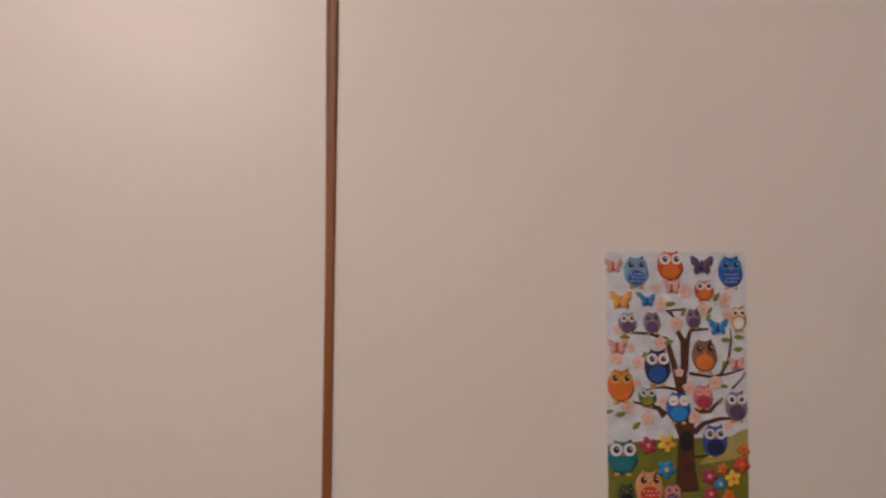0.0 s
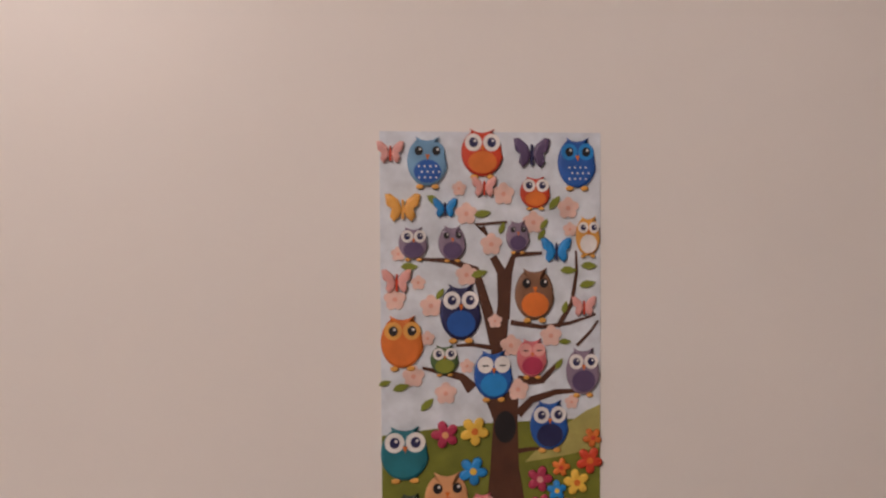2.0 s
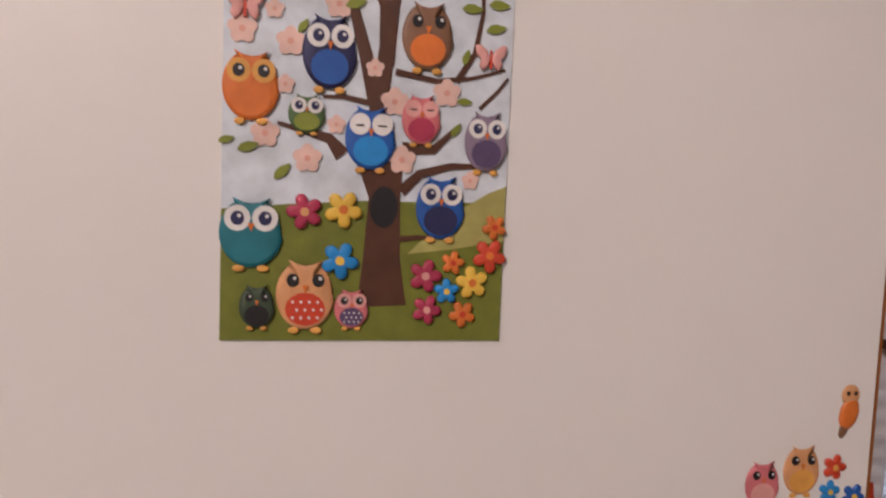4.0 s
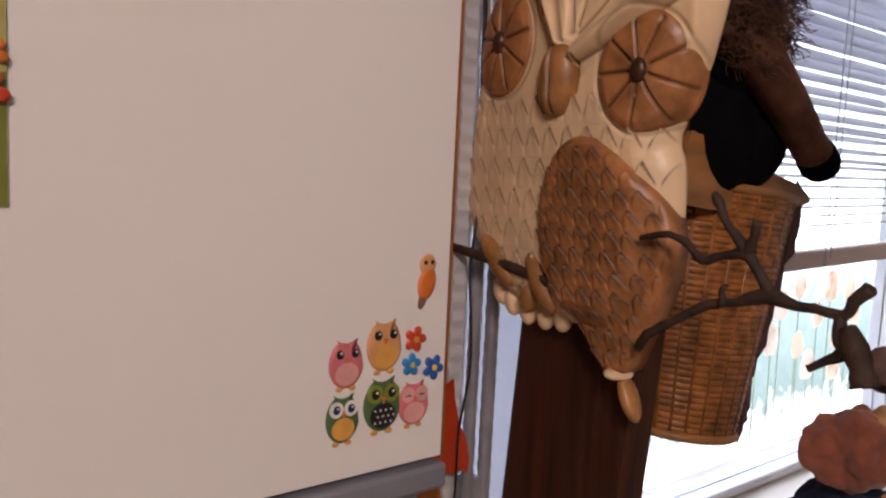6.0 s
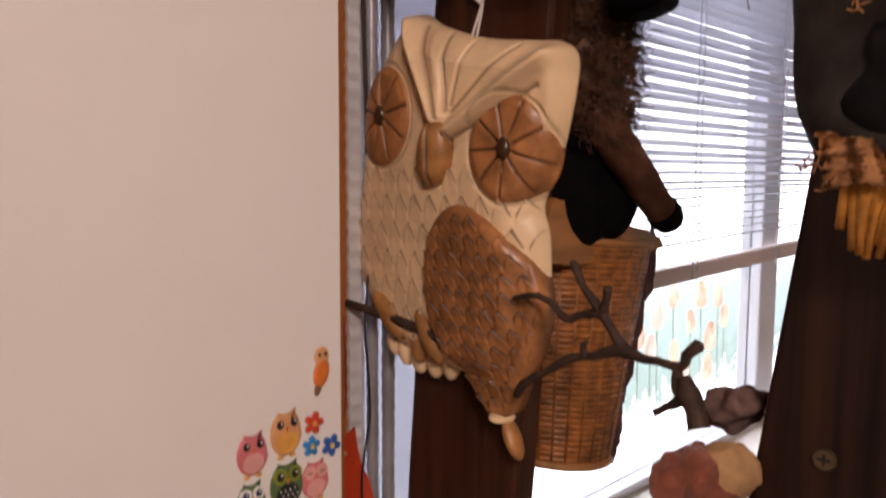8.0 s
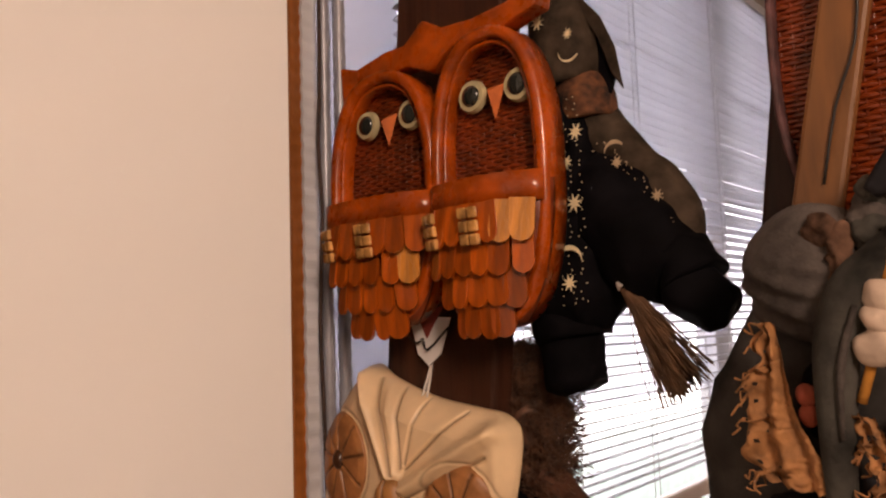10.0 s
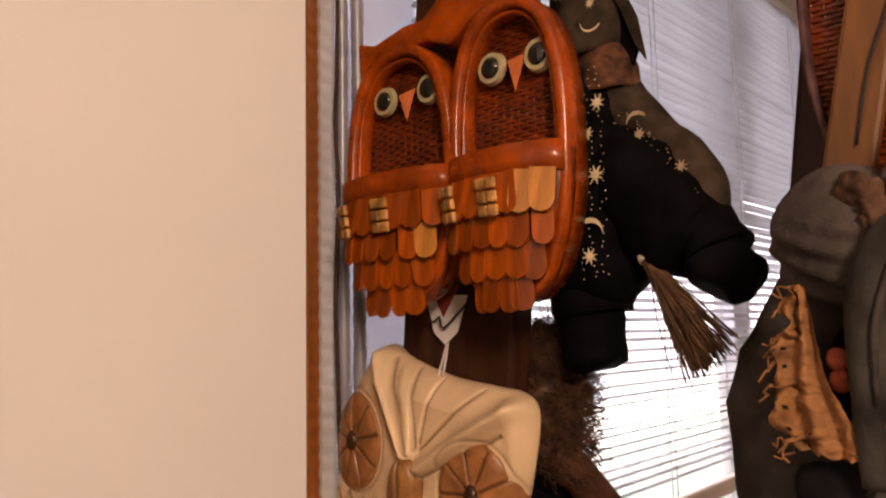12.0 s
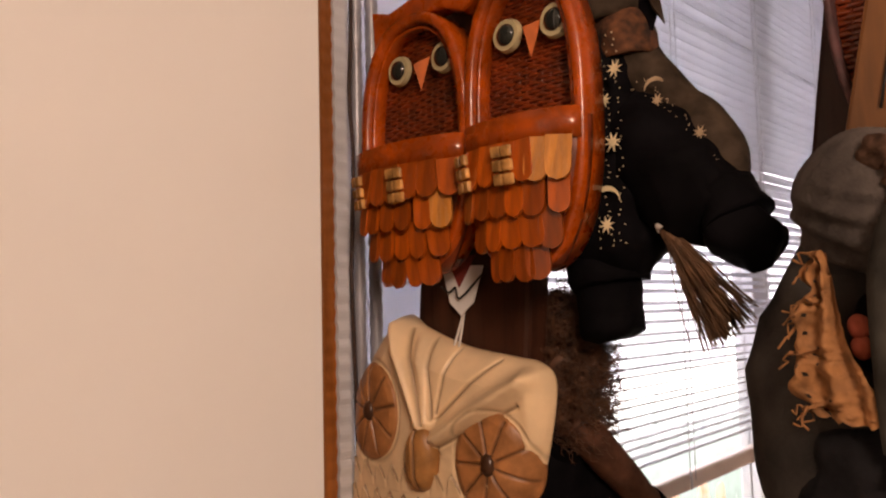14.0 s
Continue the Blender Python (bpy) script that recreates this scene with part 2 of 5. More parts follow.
structure("wall_south", nbox(-2.2, 3.9, -3.35, -3.2, 0, Z_CEIL), M["plaster"], "plain plastered wall", "wall")
structure("wall_west", nbox(-2.35, -2.2, -3.35, 0.62, 0, Z_CEIL), M["plaster"], "plain plastered wall", "wall")
structure("wall_east", nbox(3.9, 4.05, -3.35, 0.62, 0, Z_CEIL), M["plaster"], "plain plastered wall", "wall")

# window: frame, mullion, panes, sill
win = thing("window_1", (2.0, 0.52, 0.8), "white plastic window with bright daylight behind", "window", kind="structure")
for n, b in (("window_frame", (WX0 - 0.02, WX0 + 0.07, 0.48, 0.56, WZ0, WZ1)), ("window_frame", (WX1 - 0.07, WX1 + 0.02, 0.48, 0.56, WZ0, WZ1)),
             ("window_frame", (WX0 + 0.07, WX1 - 0.07, 0.48, 0.56, WZ1 - 0.07, WZ1)), ("window_frame", (WX0 + 0.07, WX1 - 0.07, 0.48, 0.56, WZ0, WZ0 + 0.025)),
             ("mullion", (2.47, 2.60, 0.485, 0.555, WZ0 + 0.025, WZ1 - 0.07))):
    wpart(n, nbox(*b, bevel=0.006), M["upvc"], win)
glass = bpy.data.materials.new("window_glass")
glass.use_nodes = True
gb = glass.node_tree.nodes["Principled BSDF"]
gb.inputs["Transmission Weight"].default_value, gb.inputs["Roughness"].default_value, gb.inputs["IOR"].default_value = 1.0, 0.0, 1.02
for x0, x1 in ((WX0 + 0.07, 2.47), (2.60, WX1 - 0.07)):
    p = wpart("pane", nbox(x0, x1, 0.518, 0.524, WZ0 + 0.025, WZ1 - 0.07), glass, win)
    p.visible_shadow = False
# Added translucent panel: passes daylight to brighten the plain strip by the frame.
fill_strip = bpy.data.materials.new("translucent_fill")
fill_strip.use_nodes = True
fn = fill_strip.node_tree
ft, fx, fz = fn.nodes.new("ShaderNodeBsdfTranslucent"), fn.nodes.new("ShaderNodeMixShader"), fn.nodes.new("ShaderNodeTexNoise")
fz.inputs["Scale"].default_value = 9
fn.links.new(fz.outputs["Fac"], fn.nodes["Principled BSDF"].inputs["Roughness"])
ft.inputs[0].default_value = (0.60, 0.60, 0.64, 1)
fn.nodes["Principled BSDF"].inputs["Base Color"].default_value = (0.6, 0.6, 0.64, 1)
fx.inputs[0].default_value = 0.55
fn.links.new(fn.nodes["Principled BSDF"].outputs[0], fx.inputs[1])
fn.links.new(ft.outputs[0], fx.inputs[2])
fn.links.new(fx.outputs[0], fn.nodes["Material Output"].inputs[0])
wpart("side_pane", nbox(WX0 + 0.072, 1.075, 0.490, 0.496, WZ0 + 0.03, WZ1 - 0.075), fill_strip, win, "narrow translucent panel added to brighten the strip beside the window frame")
wpart("window_sill", nbox(WX0 + 0.001, WX1 + 0.05, 0.22, 0.48, WZ0 - 0.045, WZ0 - 0.003, bevel=0.008), M["upvc"], win, "white glossy window sill")

# pale roller shutter lowered half way outside the panes
shm = bpy.data.materials.new("shutter_plastic")
shm.use_nodes = True
st_n = shm.node_tree
tr_n, mx_n = st_n.nodes.new("ShaderNodeBsdfTranslucent"), st_n.nodes.new("ShaderNodeMixShader")
tr_n.inputs[0].default_value = (0.95, 0.94, 0.98, 1)
st_n.nodes["Principled BSDF"].inputs["Base Color"].default_value = (0.5, 0.5, 0.53, 1)
st_n.nodes["Principled BSDF"].inputs["Roughness"].default_value = 0.6
mx_n.inputs[0].default_value = 0.96
st_n.links.new(st_n.nodes["Principled BSDF"].outputs[0], mx_n.inputs[1])
st_n.links.new(tr_n.outputs[0], mx_n.inputs[2])
st_n.links.new(mx_n.outputs[0], st_n.nodes["Material Output"].inputs[0])
sh = thing("roller_shutter", (2.0, 0.60, 1.66), "pale grey roller shutter half lowered outside the window", "shutter", kind="structure")
for x0, x1 in ((WX0 - 0.01, 2.50), (2.575, WX1 + 0.01)):
    for k in range(34):
        wpart("lath", nbox(x0, x1, 0.592, 0.600, 1.655 + k * 0.04, 1.6935 + k * 0.04, bevel=0.003), shm, sh)

# daylight scene outside
bd = bpy.data.materials.new("outdoor_glow")
bd.use_nodes = True
nt = bd.node_tree
nt.nodes.remove(nt.nodes["Principled BSDF"])
em = nt.nodes.new("ShaderNodeEmission")
tc = nt.nodes.new("ShaderNodeTexCoord")
sep = nt.nodes.new("ShaderNodeSeparateXYZ")
nt.links.new(tc.outputs["Object"], sep.inputs[0])
zr = nt.nodes.new("ShaderNodeValToRGB")
zm = nt.nodes.new("ShaderNodeMapRange")
zm.inputs["From Min"].default_value, zm.inputs["From Max"].default_value = -4.0, 8.0
nz = nt.nodes.new("ShaderNodeTexNoise")
nz.inputs["Scale"].default_value, nz.inputs["Detail"].default_value = 4.5, 10
nt.links.new(tc.outputs["Object"], nz.inputs["Vector"])
ad = nt.nodes.new("ShaderNodeMath")
ad.operation = "MULTIPLY_ADD"
ad.inputs[1].default_value = 1.5
nt.links.new(nz.outputs["Fac"], ad.inputs[0])
nt.links.new(sep.outputs["Z"], ad.inputs[2])
nt.links.new(ad.outputs[0], zm.inputs["Value"])
nt.links.new(zm.outputs[0], zr.inputs[0])
cr = zr.color_ramp
cr.elements[0].position, cr.elements[0].color = 0.0, (0.95, 0.97, 1.0, 1)
cr.elements[1].position, cr.elements[1].color = 1.0, (1.25, 1.35, 1.5, 1)
for pos, col in ((0.285, (0.95, 0.97, 1.0, 1)), (0.325, (0.17, 0.225, 0.21, 1)), (0.415, (0.25, 0.315, 0.31, 1)), (0.465, (0.95, 0.98, 1.0, 1)),
                 (0.53, (0.95, 0.98, 1.0, 1)), (0.57, (1.25, 1.32, 1.45, 1))):
    e = cr.elements.new(pos)
    e.color = col
nt.links.new(zr.outputs[0], em.inputs[0])
em.inputs[1].default_value = 4.6
nt.links.new(em.outputs[0], nt.nodes["Material Output"].inputs[0])
bk = part("backdrop", nbox(-3, 22, 4.0, 4.05, -4, 8), bd)
tagged(bk, "bright hazy garden with pale green hedge", "backdrop", kind="structure")

# pine casing beside the window and a white jamb strip
cas = thing("window_casing", (0.66, 0.35, 1.0), "varnished pine boards beside the window frame", "trim", kind="structure")


def light_banded(x0, x1, y0, y1, z0, z1, pitch=0.0232, amp=0.0012):
    """A board with low ribs across its length, shaped to imitate light stripes from the blind."""
    bb = bmesh.new()
    n_ = int((z1 - z0) / pitch * 6)
    ring = None
    for i in range(n_ + 1):
        z = z0 + (z1 - z0) * i / n_
        d = amp * math.cos(2 * math.pi * z / pitch)
        cur = [bb.verts.new(p) for p in ((x0, y0 + d, z), (x1, y0 + d, z), (x1, y1, z), (x0, y1, z))]
        if ring:
            for j in range(4):
                bb.faces.new((ring[j], ring[(j + 1) % 4], cur[(j + 1) % 4], cur[j]))
        else:
            bb.faces.new(cur[::-1])
        ring = cur
    bb.faces.new(ring)
    return bb


# Flat boards: the ribs stand in for striped light thrown by the slats.
for x0, x1, y0 in ((0.600, 0.648, 0.328), (0.650, 0.688, 0.325), (0.690, 0.714, 0.330)):
    wpart("board", light_banded(x0, x1, y0, 0.359, 0.2, 3.0), M["pine"], cas)
wpart("jamb_strip", light_banded(0.716, 0.736, 0.327, 0.359, 0.2, 3.0), M["upvc"], cas, "white plastic strip")
wpart("jamb_strip", nbox(0.738, 0.758, 0.345, 0.3595, 0.2, 3.0, bevel=0.003), M["upvc"], cas, "white plastic strip")

# rods that open the upper sash
rod = thing("window_opener", (0.775, 0.335, 1.06), "grey metal window opener with two upright rods", "window opener")
for x, z0, r in ((0.7565, 1.10, 0.0085), (0.786, 1.085, 0.0095)):
    # Alternating radius imitates the blind's banded reflection on the rods.
    zs = [z0 + 0.0116 * i for i in range(int((2.95 - z0) / 0.0116))]
    wpart("rod", tube(bmesh.new(), [(x, 0.328, z) for z in zs], [r + 0.0007 * (-1) ** i for i in range(len(zs))], 10, smooth_path=1), M["steel"], rod)
b = bmesh.new()
box(b, 0.750, 0.778, 0.322, 0.345, 1.10, 1.165, 0.003)
tube(b, [(0.764, 0.318, 1.105), (0.786, 0.316, 1.115), (0.802, 0.318, 1.10)], 0.010, 8)
blob(b, (0.770, 0.332, 1.062), (0.016, 0.012, 0.026))
wpart("bracket", b, M["steel"], rod, "dark cast bracket")
wpart("screw", blob(bmesh.new(), (0.772, 0.318, 1.058), (0.005, 0.003, 0.005), seg=10, rings=6), M["screwm"], rod)

# ---- blind ----
BY = 0.44
blind = thing("venetian_blind", (2.0, BY, 1.40), "white venetian blind half lowered over the window", "blind")
b = bmesh.new()
prof = [(-0.019, -0.0012), (-0.0095, 0.0016), (0.0, 0.0026), (0.0095, 0.0016), (0.019, -0.0012)]
rows = []
for x in (1.03, 3.20):
    rows.append([b.verts.new((x, p, q)) for p, q in prof] + [b.verts.new((x, p, q - 0.0006)) for p, q in prof[::-1]])
n = len(rows[0])
for k in range(n):
    b.faces.new((rows[0][k], rows[0][(k + 1) % n], rows[1][(k + 1) % n], rows[1][k]))
b.faces.new(rows[0])
b.faces.new(rows[1][::-1])
slat_mesh = mesh_of("slat", fixed(b), M["slat"])
PITCH, Z_RAIL = 0.0253, 1.405
k = 0
rs = random.Random(4)
while Z_RAIL + 0.045 + k * PITCH < 2.99:
    low = max(0.0, 1 - k / 10)
    s = part("slat", slat_mesh, None, blind)
    s.location = (-2.0, 0, 0.045 + k * PITCH)
    s.rotation_euler = (radians(-15 + 9 * low + rs.uniform(-1.6, 1.6)), radians(-0.9 * low + rs.uniform(-0.12, 0.12)), 0)
    k += 1
rl = nbox(1.02, 3.21, BY - 0.016, BY + 0.016, Z_RAIL - 0.022, Z_RAIL + 0.022, bevel=0.008)
bmesh.ops.rotate(rl, verts=rl.verts, cent=(2.0, BY, Z_RAIL), matrix=Matrix.Rotation(radians(-1.2), 3, "Y"))
wpart("bottom_rail", rl, M["rail"], blind, "pale beige bottom rail")
wpart("head_rail", nbox(1.02, 3.21, BY - 0.02, BY + 0.02, 2.985, 3.018, bevel=0.003), M["slat"], blind)
for x in (1.36, 1.89, 2.42, 2.95):
    for dx, dy in ((-0.012, -0.021), (0.014, -0.0215)):
        wpart("cord", tube(bmesh.new(), [(x + dx, BY + dy, Z_RAIL), (x + dx, BY + dy, 2.2), (x + dx, BY + dy, 2.99)], 0.0014, 5), M["cord"], blind)
    wpart("cord_clip", nbox(x - 0.003, x + 0.003, BY - 0.0195, BY - 0.015, Z_RAIL - 0.02, Z_RAIL + 0.02), M["cord"], blind)

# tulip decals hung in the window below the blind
# Emission paints the daylight that would shine through these decals.
leafm = mat("glowing_orange_decal", (0.90, 0.60, 0.46), 0.5, 0.25, 30, 0, emit=1.3)
palem = mat("glowing_pale_decal", (0.85, 0.72, 0.62), 0.5, 0.2, 20, 0, emit=1.2)
rd = random.Random(11)
BULBS = [(1.876, 1.283), (1.844, 1.202), (2.228, 1.298), (2.181, 1.186), (1.972, 1.176), (2.06, 1.245), (2.12, 1.315), (1.96, 1.325), (2.27, 1.235), (2.03, 1.12), (2.17, 1.10), (1.78, 1.25)]
for k, (x, z) in enumerate(BULBS):
    r, a = rd.uniform(0.030, 0.044), rd.uniform(-0.25, 0.25)
    pts = []
    for q in range(20):
        t = 2 * math.pi * q / 20
        u, v = r * 0.84 * math.sin(t) * (1 - 0.22 * math.cos(t)), r * 1.15 * math.cos(t) * (1 - 0.10 * math.cos(3 * math.asin(math.sin(t))))
        pts.append((x + u * math.cos(a) - v * math.sin(a), 0.508, z + u * math.sin(a) + v * math.cos(a)))
    bm_d = prism(bmesh.new(), pts, (0, 0.0015, 0))
    zb = rd.uniform(0.95, 1.02)
    prism(bm_d, [(x - 0.003, 0.5085, z - r), (x + 0.003, 0.5085, z - r), (x + 0.010, 0.5085, zb), (x + 0.004, 0.5085, zb)], (0, 0.001, 0), 1)
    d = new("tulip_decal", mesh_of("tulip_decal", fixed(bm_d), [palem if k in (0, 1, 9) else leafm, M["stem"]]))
    tagged(d, "orange or pale tulip decal on the window pane, backlight painted as glow", "decal", "tulip decals")

# ---- upper cabinets and cooker hood ----
CX0, CX1, CZ0, CZ1 = -0.3302, 0.4445, 1.364, 2.75


def cabinet(x0, x1, label):
    c = thing("upper_cabinet", ((x0 + x1) / 2, 0.17, CZ0), label, "cabinet", "upper cabinets")
    bb = bmesh.new()
    box(bb, x0 + 0.006, x1 - 0.006, 0.021, 0.323, CZ0 + 0.01, CZ1)
    wpart("body", bb, M["laminate"], c)
    d = wpart("door", nbox(x0 + 0.0025, x1 - 0.0025, 0.0, 0.018, CZ0 + 0.0025, CZ1 - 0.003, bevel=0.0008), M["laminate"], c, "plain white laminate door")
    for xa, xb in ((x1 - 0.0022, x1), (x0, x0 + 0.0022)):
        eb = wpart("edge_band", nbox(xa, xb, 0.0002, 0.0178, CZ0, CZ1), M["edge"], None, "thin oak edge banding")
        eb.parent = d
    return c


cabinet(CX0, CX1, "white laminate upper cabinet with thin wooden edges")
cabinet(-1.10, -0.3312, "white laminate upper cabinet with thin wooden edges")
st = nbox(-0.3345, -0.3240, -0.005, -0.0005, CZ0, CZ1, bevel=0.002)
bmesh.ops.rotate(st, verts=st.verts, cent=(-0.326, 0, 1.8), matrix=Matrix.Rotation(radians(0.7), 3, "Y"))
tagged(part("cabinet_strip", st, M["edge"]), "dark oak strip between two white cabinet doors", "trim", kind="structure")

hood = thing("cooker_hood", (0.05, 0.17, 1.33), "grey pull-out cooker hood beneath the white cabinet", "cooker hood")
wpart("front_lip", nbox(-0.32, 0.444, -0.006, 0.05, 1.3445, 1.3625, bevel=0.003), M["grey"], hood, "grey enamel front lip")
wpart("visor", nbox(-0.31, 0.428, 0.004, 0.28, 1.318, 1.344, bevel=0.004), M["grey"], hood, "dark grey visor")
wpart("trim_line", nbox(-0.31, 0.4275, 0.0015, 0.004, 1.3185, 1.3205), M["steel"], hood, "bright metal trim line")

# wall below the hood: dark frame with dull glass
fr = thing("picture_frame", (0.44, 0.34, 1.0), "dark wooden frame with dull grey glass on the wall", "frame")
wpart("glass", nbox(0.20, 0.535, 0.338, 0.352, 0.92, 1.30), M["glass_d"], fr, "dull grey glass")
for bx in ((0.536, 0.597, 0.325, 0.358, 0.86, 1.36), (0.14, 0.20, 0.325, 0.358, 0.86, 1.36), (0.20, 0.536, 0.325, 0.358, 0.86, 0.92), (0.20, 0.536, 0.325, 0.358, 1.30, 1.36)):
    wpart("frame_bar", nbox(*bx, bevel=0.004), M["dark"], fr)
wpart("glazing_bar", nbox(0.447, 0.453, 0.330, 0.338, 0.92, 1.30), M["upvc"], fr)

# red card bird-shape hanging on the casing, with a cable
cut = [(0.650, 1.205), (0.650, 1.315), (0.660, 1.308), (0.690, 1.304), (0.704, 1.312), (0.708, 1.285), (0.716, 1.255), (0.728, 1.235), (0.736, 1.205),
       (0.734, 1.186), (0.724, 1.192), (0.715, 1.188), (0.69, 1.196)]
rc = thing("card_ornament", (0.69, 0.30, 1.25), "red cut-out card ornament hanging by the cabinet", "ornament")
wpart("cutout", fixed(prism(bmesh.new(), [(x, 0.302, z) for x, z in cut], (0, 0.003, 0))), M["redcard"], rc)
wpart("motif", fixed(prism(bmesh.new(), [(0.662, 0.3, 1.281), (0.668, 0.3, 1.286), (0.676, 0.3, 1.281), (0.684, 0.3, 1.286), (0.690, 0.3, 1.281), (0.682, 0.3, 1.276), (0.676, 0.3, 1.268), (0.670, 0.3, 1.276)],
                           (0, 0.002, 0))), M["tanfelt"], rc, "small tan motif")
wpart("string", tube(bmesh.new(), [(0.68, 0.303, 1.305), (0.690, 0.303, 1.36), (0.694, 0.312, 1.46)], 0.0012, 6), M["maroon"], rc)
cb = tube(bmesh.new(), [(0.742, 0.318, 1.54), (0.725, 0.300, 1.50), (0.716, 0.296, 1.45), (0.722, 0.296, 1.38), (0.722, 0.294, 1.32), (0.709, 0.294, 1.25), (0.708, 0.294, 1.18), (0.703, 0.296, 1.0), (0.70, 0.31, 0.7)], 0.0018, 6)
tagged(part("cable", cb, M["cable"]), "thin black cable hanging down the window casing", "cable")
cd = tube(bmesh.new(), [(0.742, 0.318, 2.98), (0.735, 0.312, 2.3), (0.728, 0.310, 2.15), (0.735, 0.312, 2.05), (0.727, 0.310, 1.9), (0.733, 0.312, 1.75), (0.742, 0.318, 1.56)], 0.003, 6)
tagged(part("pull_cord", cd, M["twig"]), "twisted brown pull cord beside the window", "cord")

# ---- dark timbers ----


def timber(name, x0, x1, y0, w, z_ref, lean, label, m="dark", z0=0.0, z1=3.14):
    bb = nbox(x0, x1, y0 - w, y0, z0, z1, bevel=0.006)
    for v in bb.verts:
        v.co.y += lean * (v.co.z - z_ref)
    return tagged(part(name, bb, M[m]), label, "timber post")


timber("timber_post", 0.762, 0.802, 0.259, 0.182, 1.30, -0.075, "dark brown stained wooden post hung with ornaments")
# Takes the darkened copy, which paints the shade falling on this post.
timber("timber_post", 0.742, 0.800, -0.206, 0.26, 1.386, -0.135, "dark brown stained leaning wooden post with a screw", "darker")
sc = thing("screw", (0.7405, -0.267, 1.409), "round cross-head screw in a dark wooden post", "screw")
s1 = bmesh.new()
bmesh.ops.create_cone(s1, cap_ends=True, segments=24, radius1=0.0098, radius2=0.0085, depth=0.003, matrix=Matrix.Translation((0.7395, -0.2665, 1.409)) @ Matrix.Rotation(radians(-90), 4, "Y"))
wpart("head", s1, M["screwm"], sc)
s2 = bmesh.new()
box(s2, 0.7375, 0.7382, -0.2715, -0.2615, 1.4078, 1.4102)
box(s2, 0.7374, 0.7382, -0.2677, -0.2653, 1.404, 1.414)
wpart("recess", s2, M["cable"], sc, "dark cross recess")

# ---- ceramic plaque ----


def catmull(pts, n=10):
    out = []
    m = len(pts)
    for i in range(m):
        p0, p1, p2, p3 = (np.array(pts[(i + j) % m], float) for j in (-1, 0, 1, 2))
        for q in range(n):
            t = q / n
            out.append(0.5 * (2 * p1 + (p2 - p0) * t + (2 * p0 - 5 * p1 + 4 * p2 - p3) * t * t + (3 * p1 - p0 - 3 * p2 + p3) * t ** 3))
    return np.array(out)


def inside(A, Z, poly):
    res = np.zeros(A.shape, bool)
    m = len(poly)
    for i in range(m):
        (x1, y1), (x2, y2) = poly[i], poly[(i + 1) % m]
        cond = (y1 > Z) != (y2 > Z)
        with np.errstate(divide="ignore", invalid="ignore"):
            xi = (x2 - x1) * (Z - y1) / (y2 - y1 + 1e-12) + x1
        res ^= cond & (A < xi)
    return res


def seg_dist(A, Z, p, q):
    p, q = np.array(p), np.array(q)
    d = q - p
    t = np.clip(((A - p[0]) * d[0] + (Z - p[1]) * d[1]) / (d @ d), 0, 1)
    return np.hypot(A - p[0] - t * d[0], Z - p[1] - t * d[1]), t


def edge_dist(A, Z, poly):
    best = np.full(A.shape, 9.0)
    for i in range(len(poly)):
        best = np.minimum(best, seg_dist(A, Z, poly[i], poly[(i + 1) % len(poly)])[0])
    return best


def ell(A, Z, c, r, ang=0.0):
    ca, sa = math.cos(ang), math.sin(ang)
    u, v = A - c[0], Z - c[1]
    return np.hypot((u * ca + v * sa) / r[0], (-u * sa + v * ca) / r[1])


def feathers(Y, Z, wx, wz):
    """Carved pointed feathers in staggered rows: relief in metres, and 0..1 for the stain that sits in the cut."""
    row = np.floor(Z / wz)
    u = np.abs((Y / wx + 0.5 * (row % 2) + 0.13 * np.sin(row * 2.1)) % 1.0 - 0.5)
    v = (Z / wz) % 1.0
    cut = 0.90 - 1.55 * u ** 1.1
    below = np.clip(cut - v, 0, 1)
    rise = np.where(v < cut, np.exp(-below / 0.30), 0) * np.clip(1 - u / 0.46, 0, 1)
    return 0.0034 * rise, np.exp(-(((v - cut) * wz - 0.0008) / 0.0019) ** 2) * np.clip((0.44 - u) / 0.06, 0, 1)


def stained(name, base, groove, **kw):
    """A glaze with darker stain where the clay is cut."""
    m = mat(name, base, **kw)
    nt_ = m.node_tree
    b_ = nt_.nodes["Principled BSDF"]
    src = b_.inputs["Base Color"].links[0].from_socket
    at, mx = nt_.nodes.new("ShaderNodeAttribute"), nt_.nodes.new("ShaderNodeMix")
    at.attribute_name, mx.data_type = "stain", "RGBA"
    mx.inputs["B"].default_value = (*groove, 1)
    nt_.links.new(at.outputs["Fac"], mx.inputs["Factor"])
    nt_.links.new(src, mx.inputs["A"])
    nt_.links.new(mx.outputs["Result"], b_.inputs["Base Color"])
    return m


GLAZE = {"cream": stained("cream_glaze", (0.88, 0.645, 0.39), (0.15, 0.068, 0.026), rough=0.42, var=0.09, scale=14, bump=0.2, bscale=70, coat=0.1),
         "brown": stained("brown_glaze", (0.42, 0.178, 0.062), (0.055, 0.022, 0.010), rough=0.42, var=0.25, scale=36, bump=0.3, bscale=110, coat=0.12),
         "tan": stained("tan_glaze", (0.40, 0.185, 0.058), (0.11, 0.05, 0.02), rough=0.40, var=0.22, scale=40, bump=0.25, bscale=110, coat=0.12)}
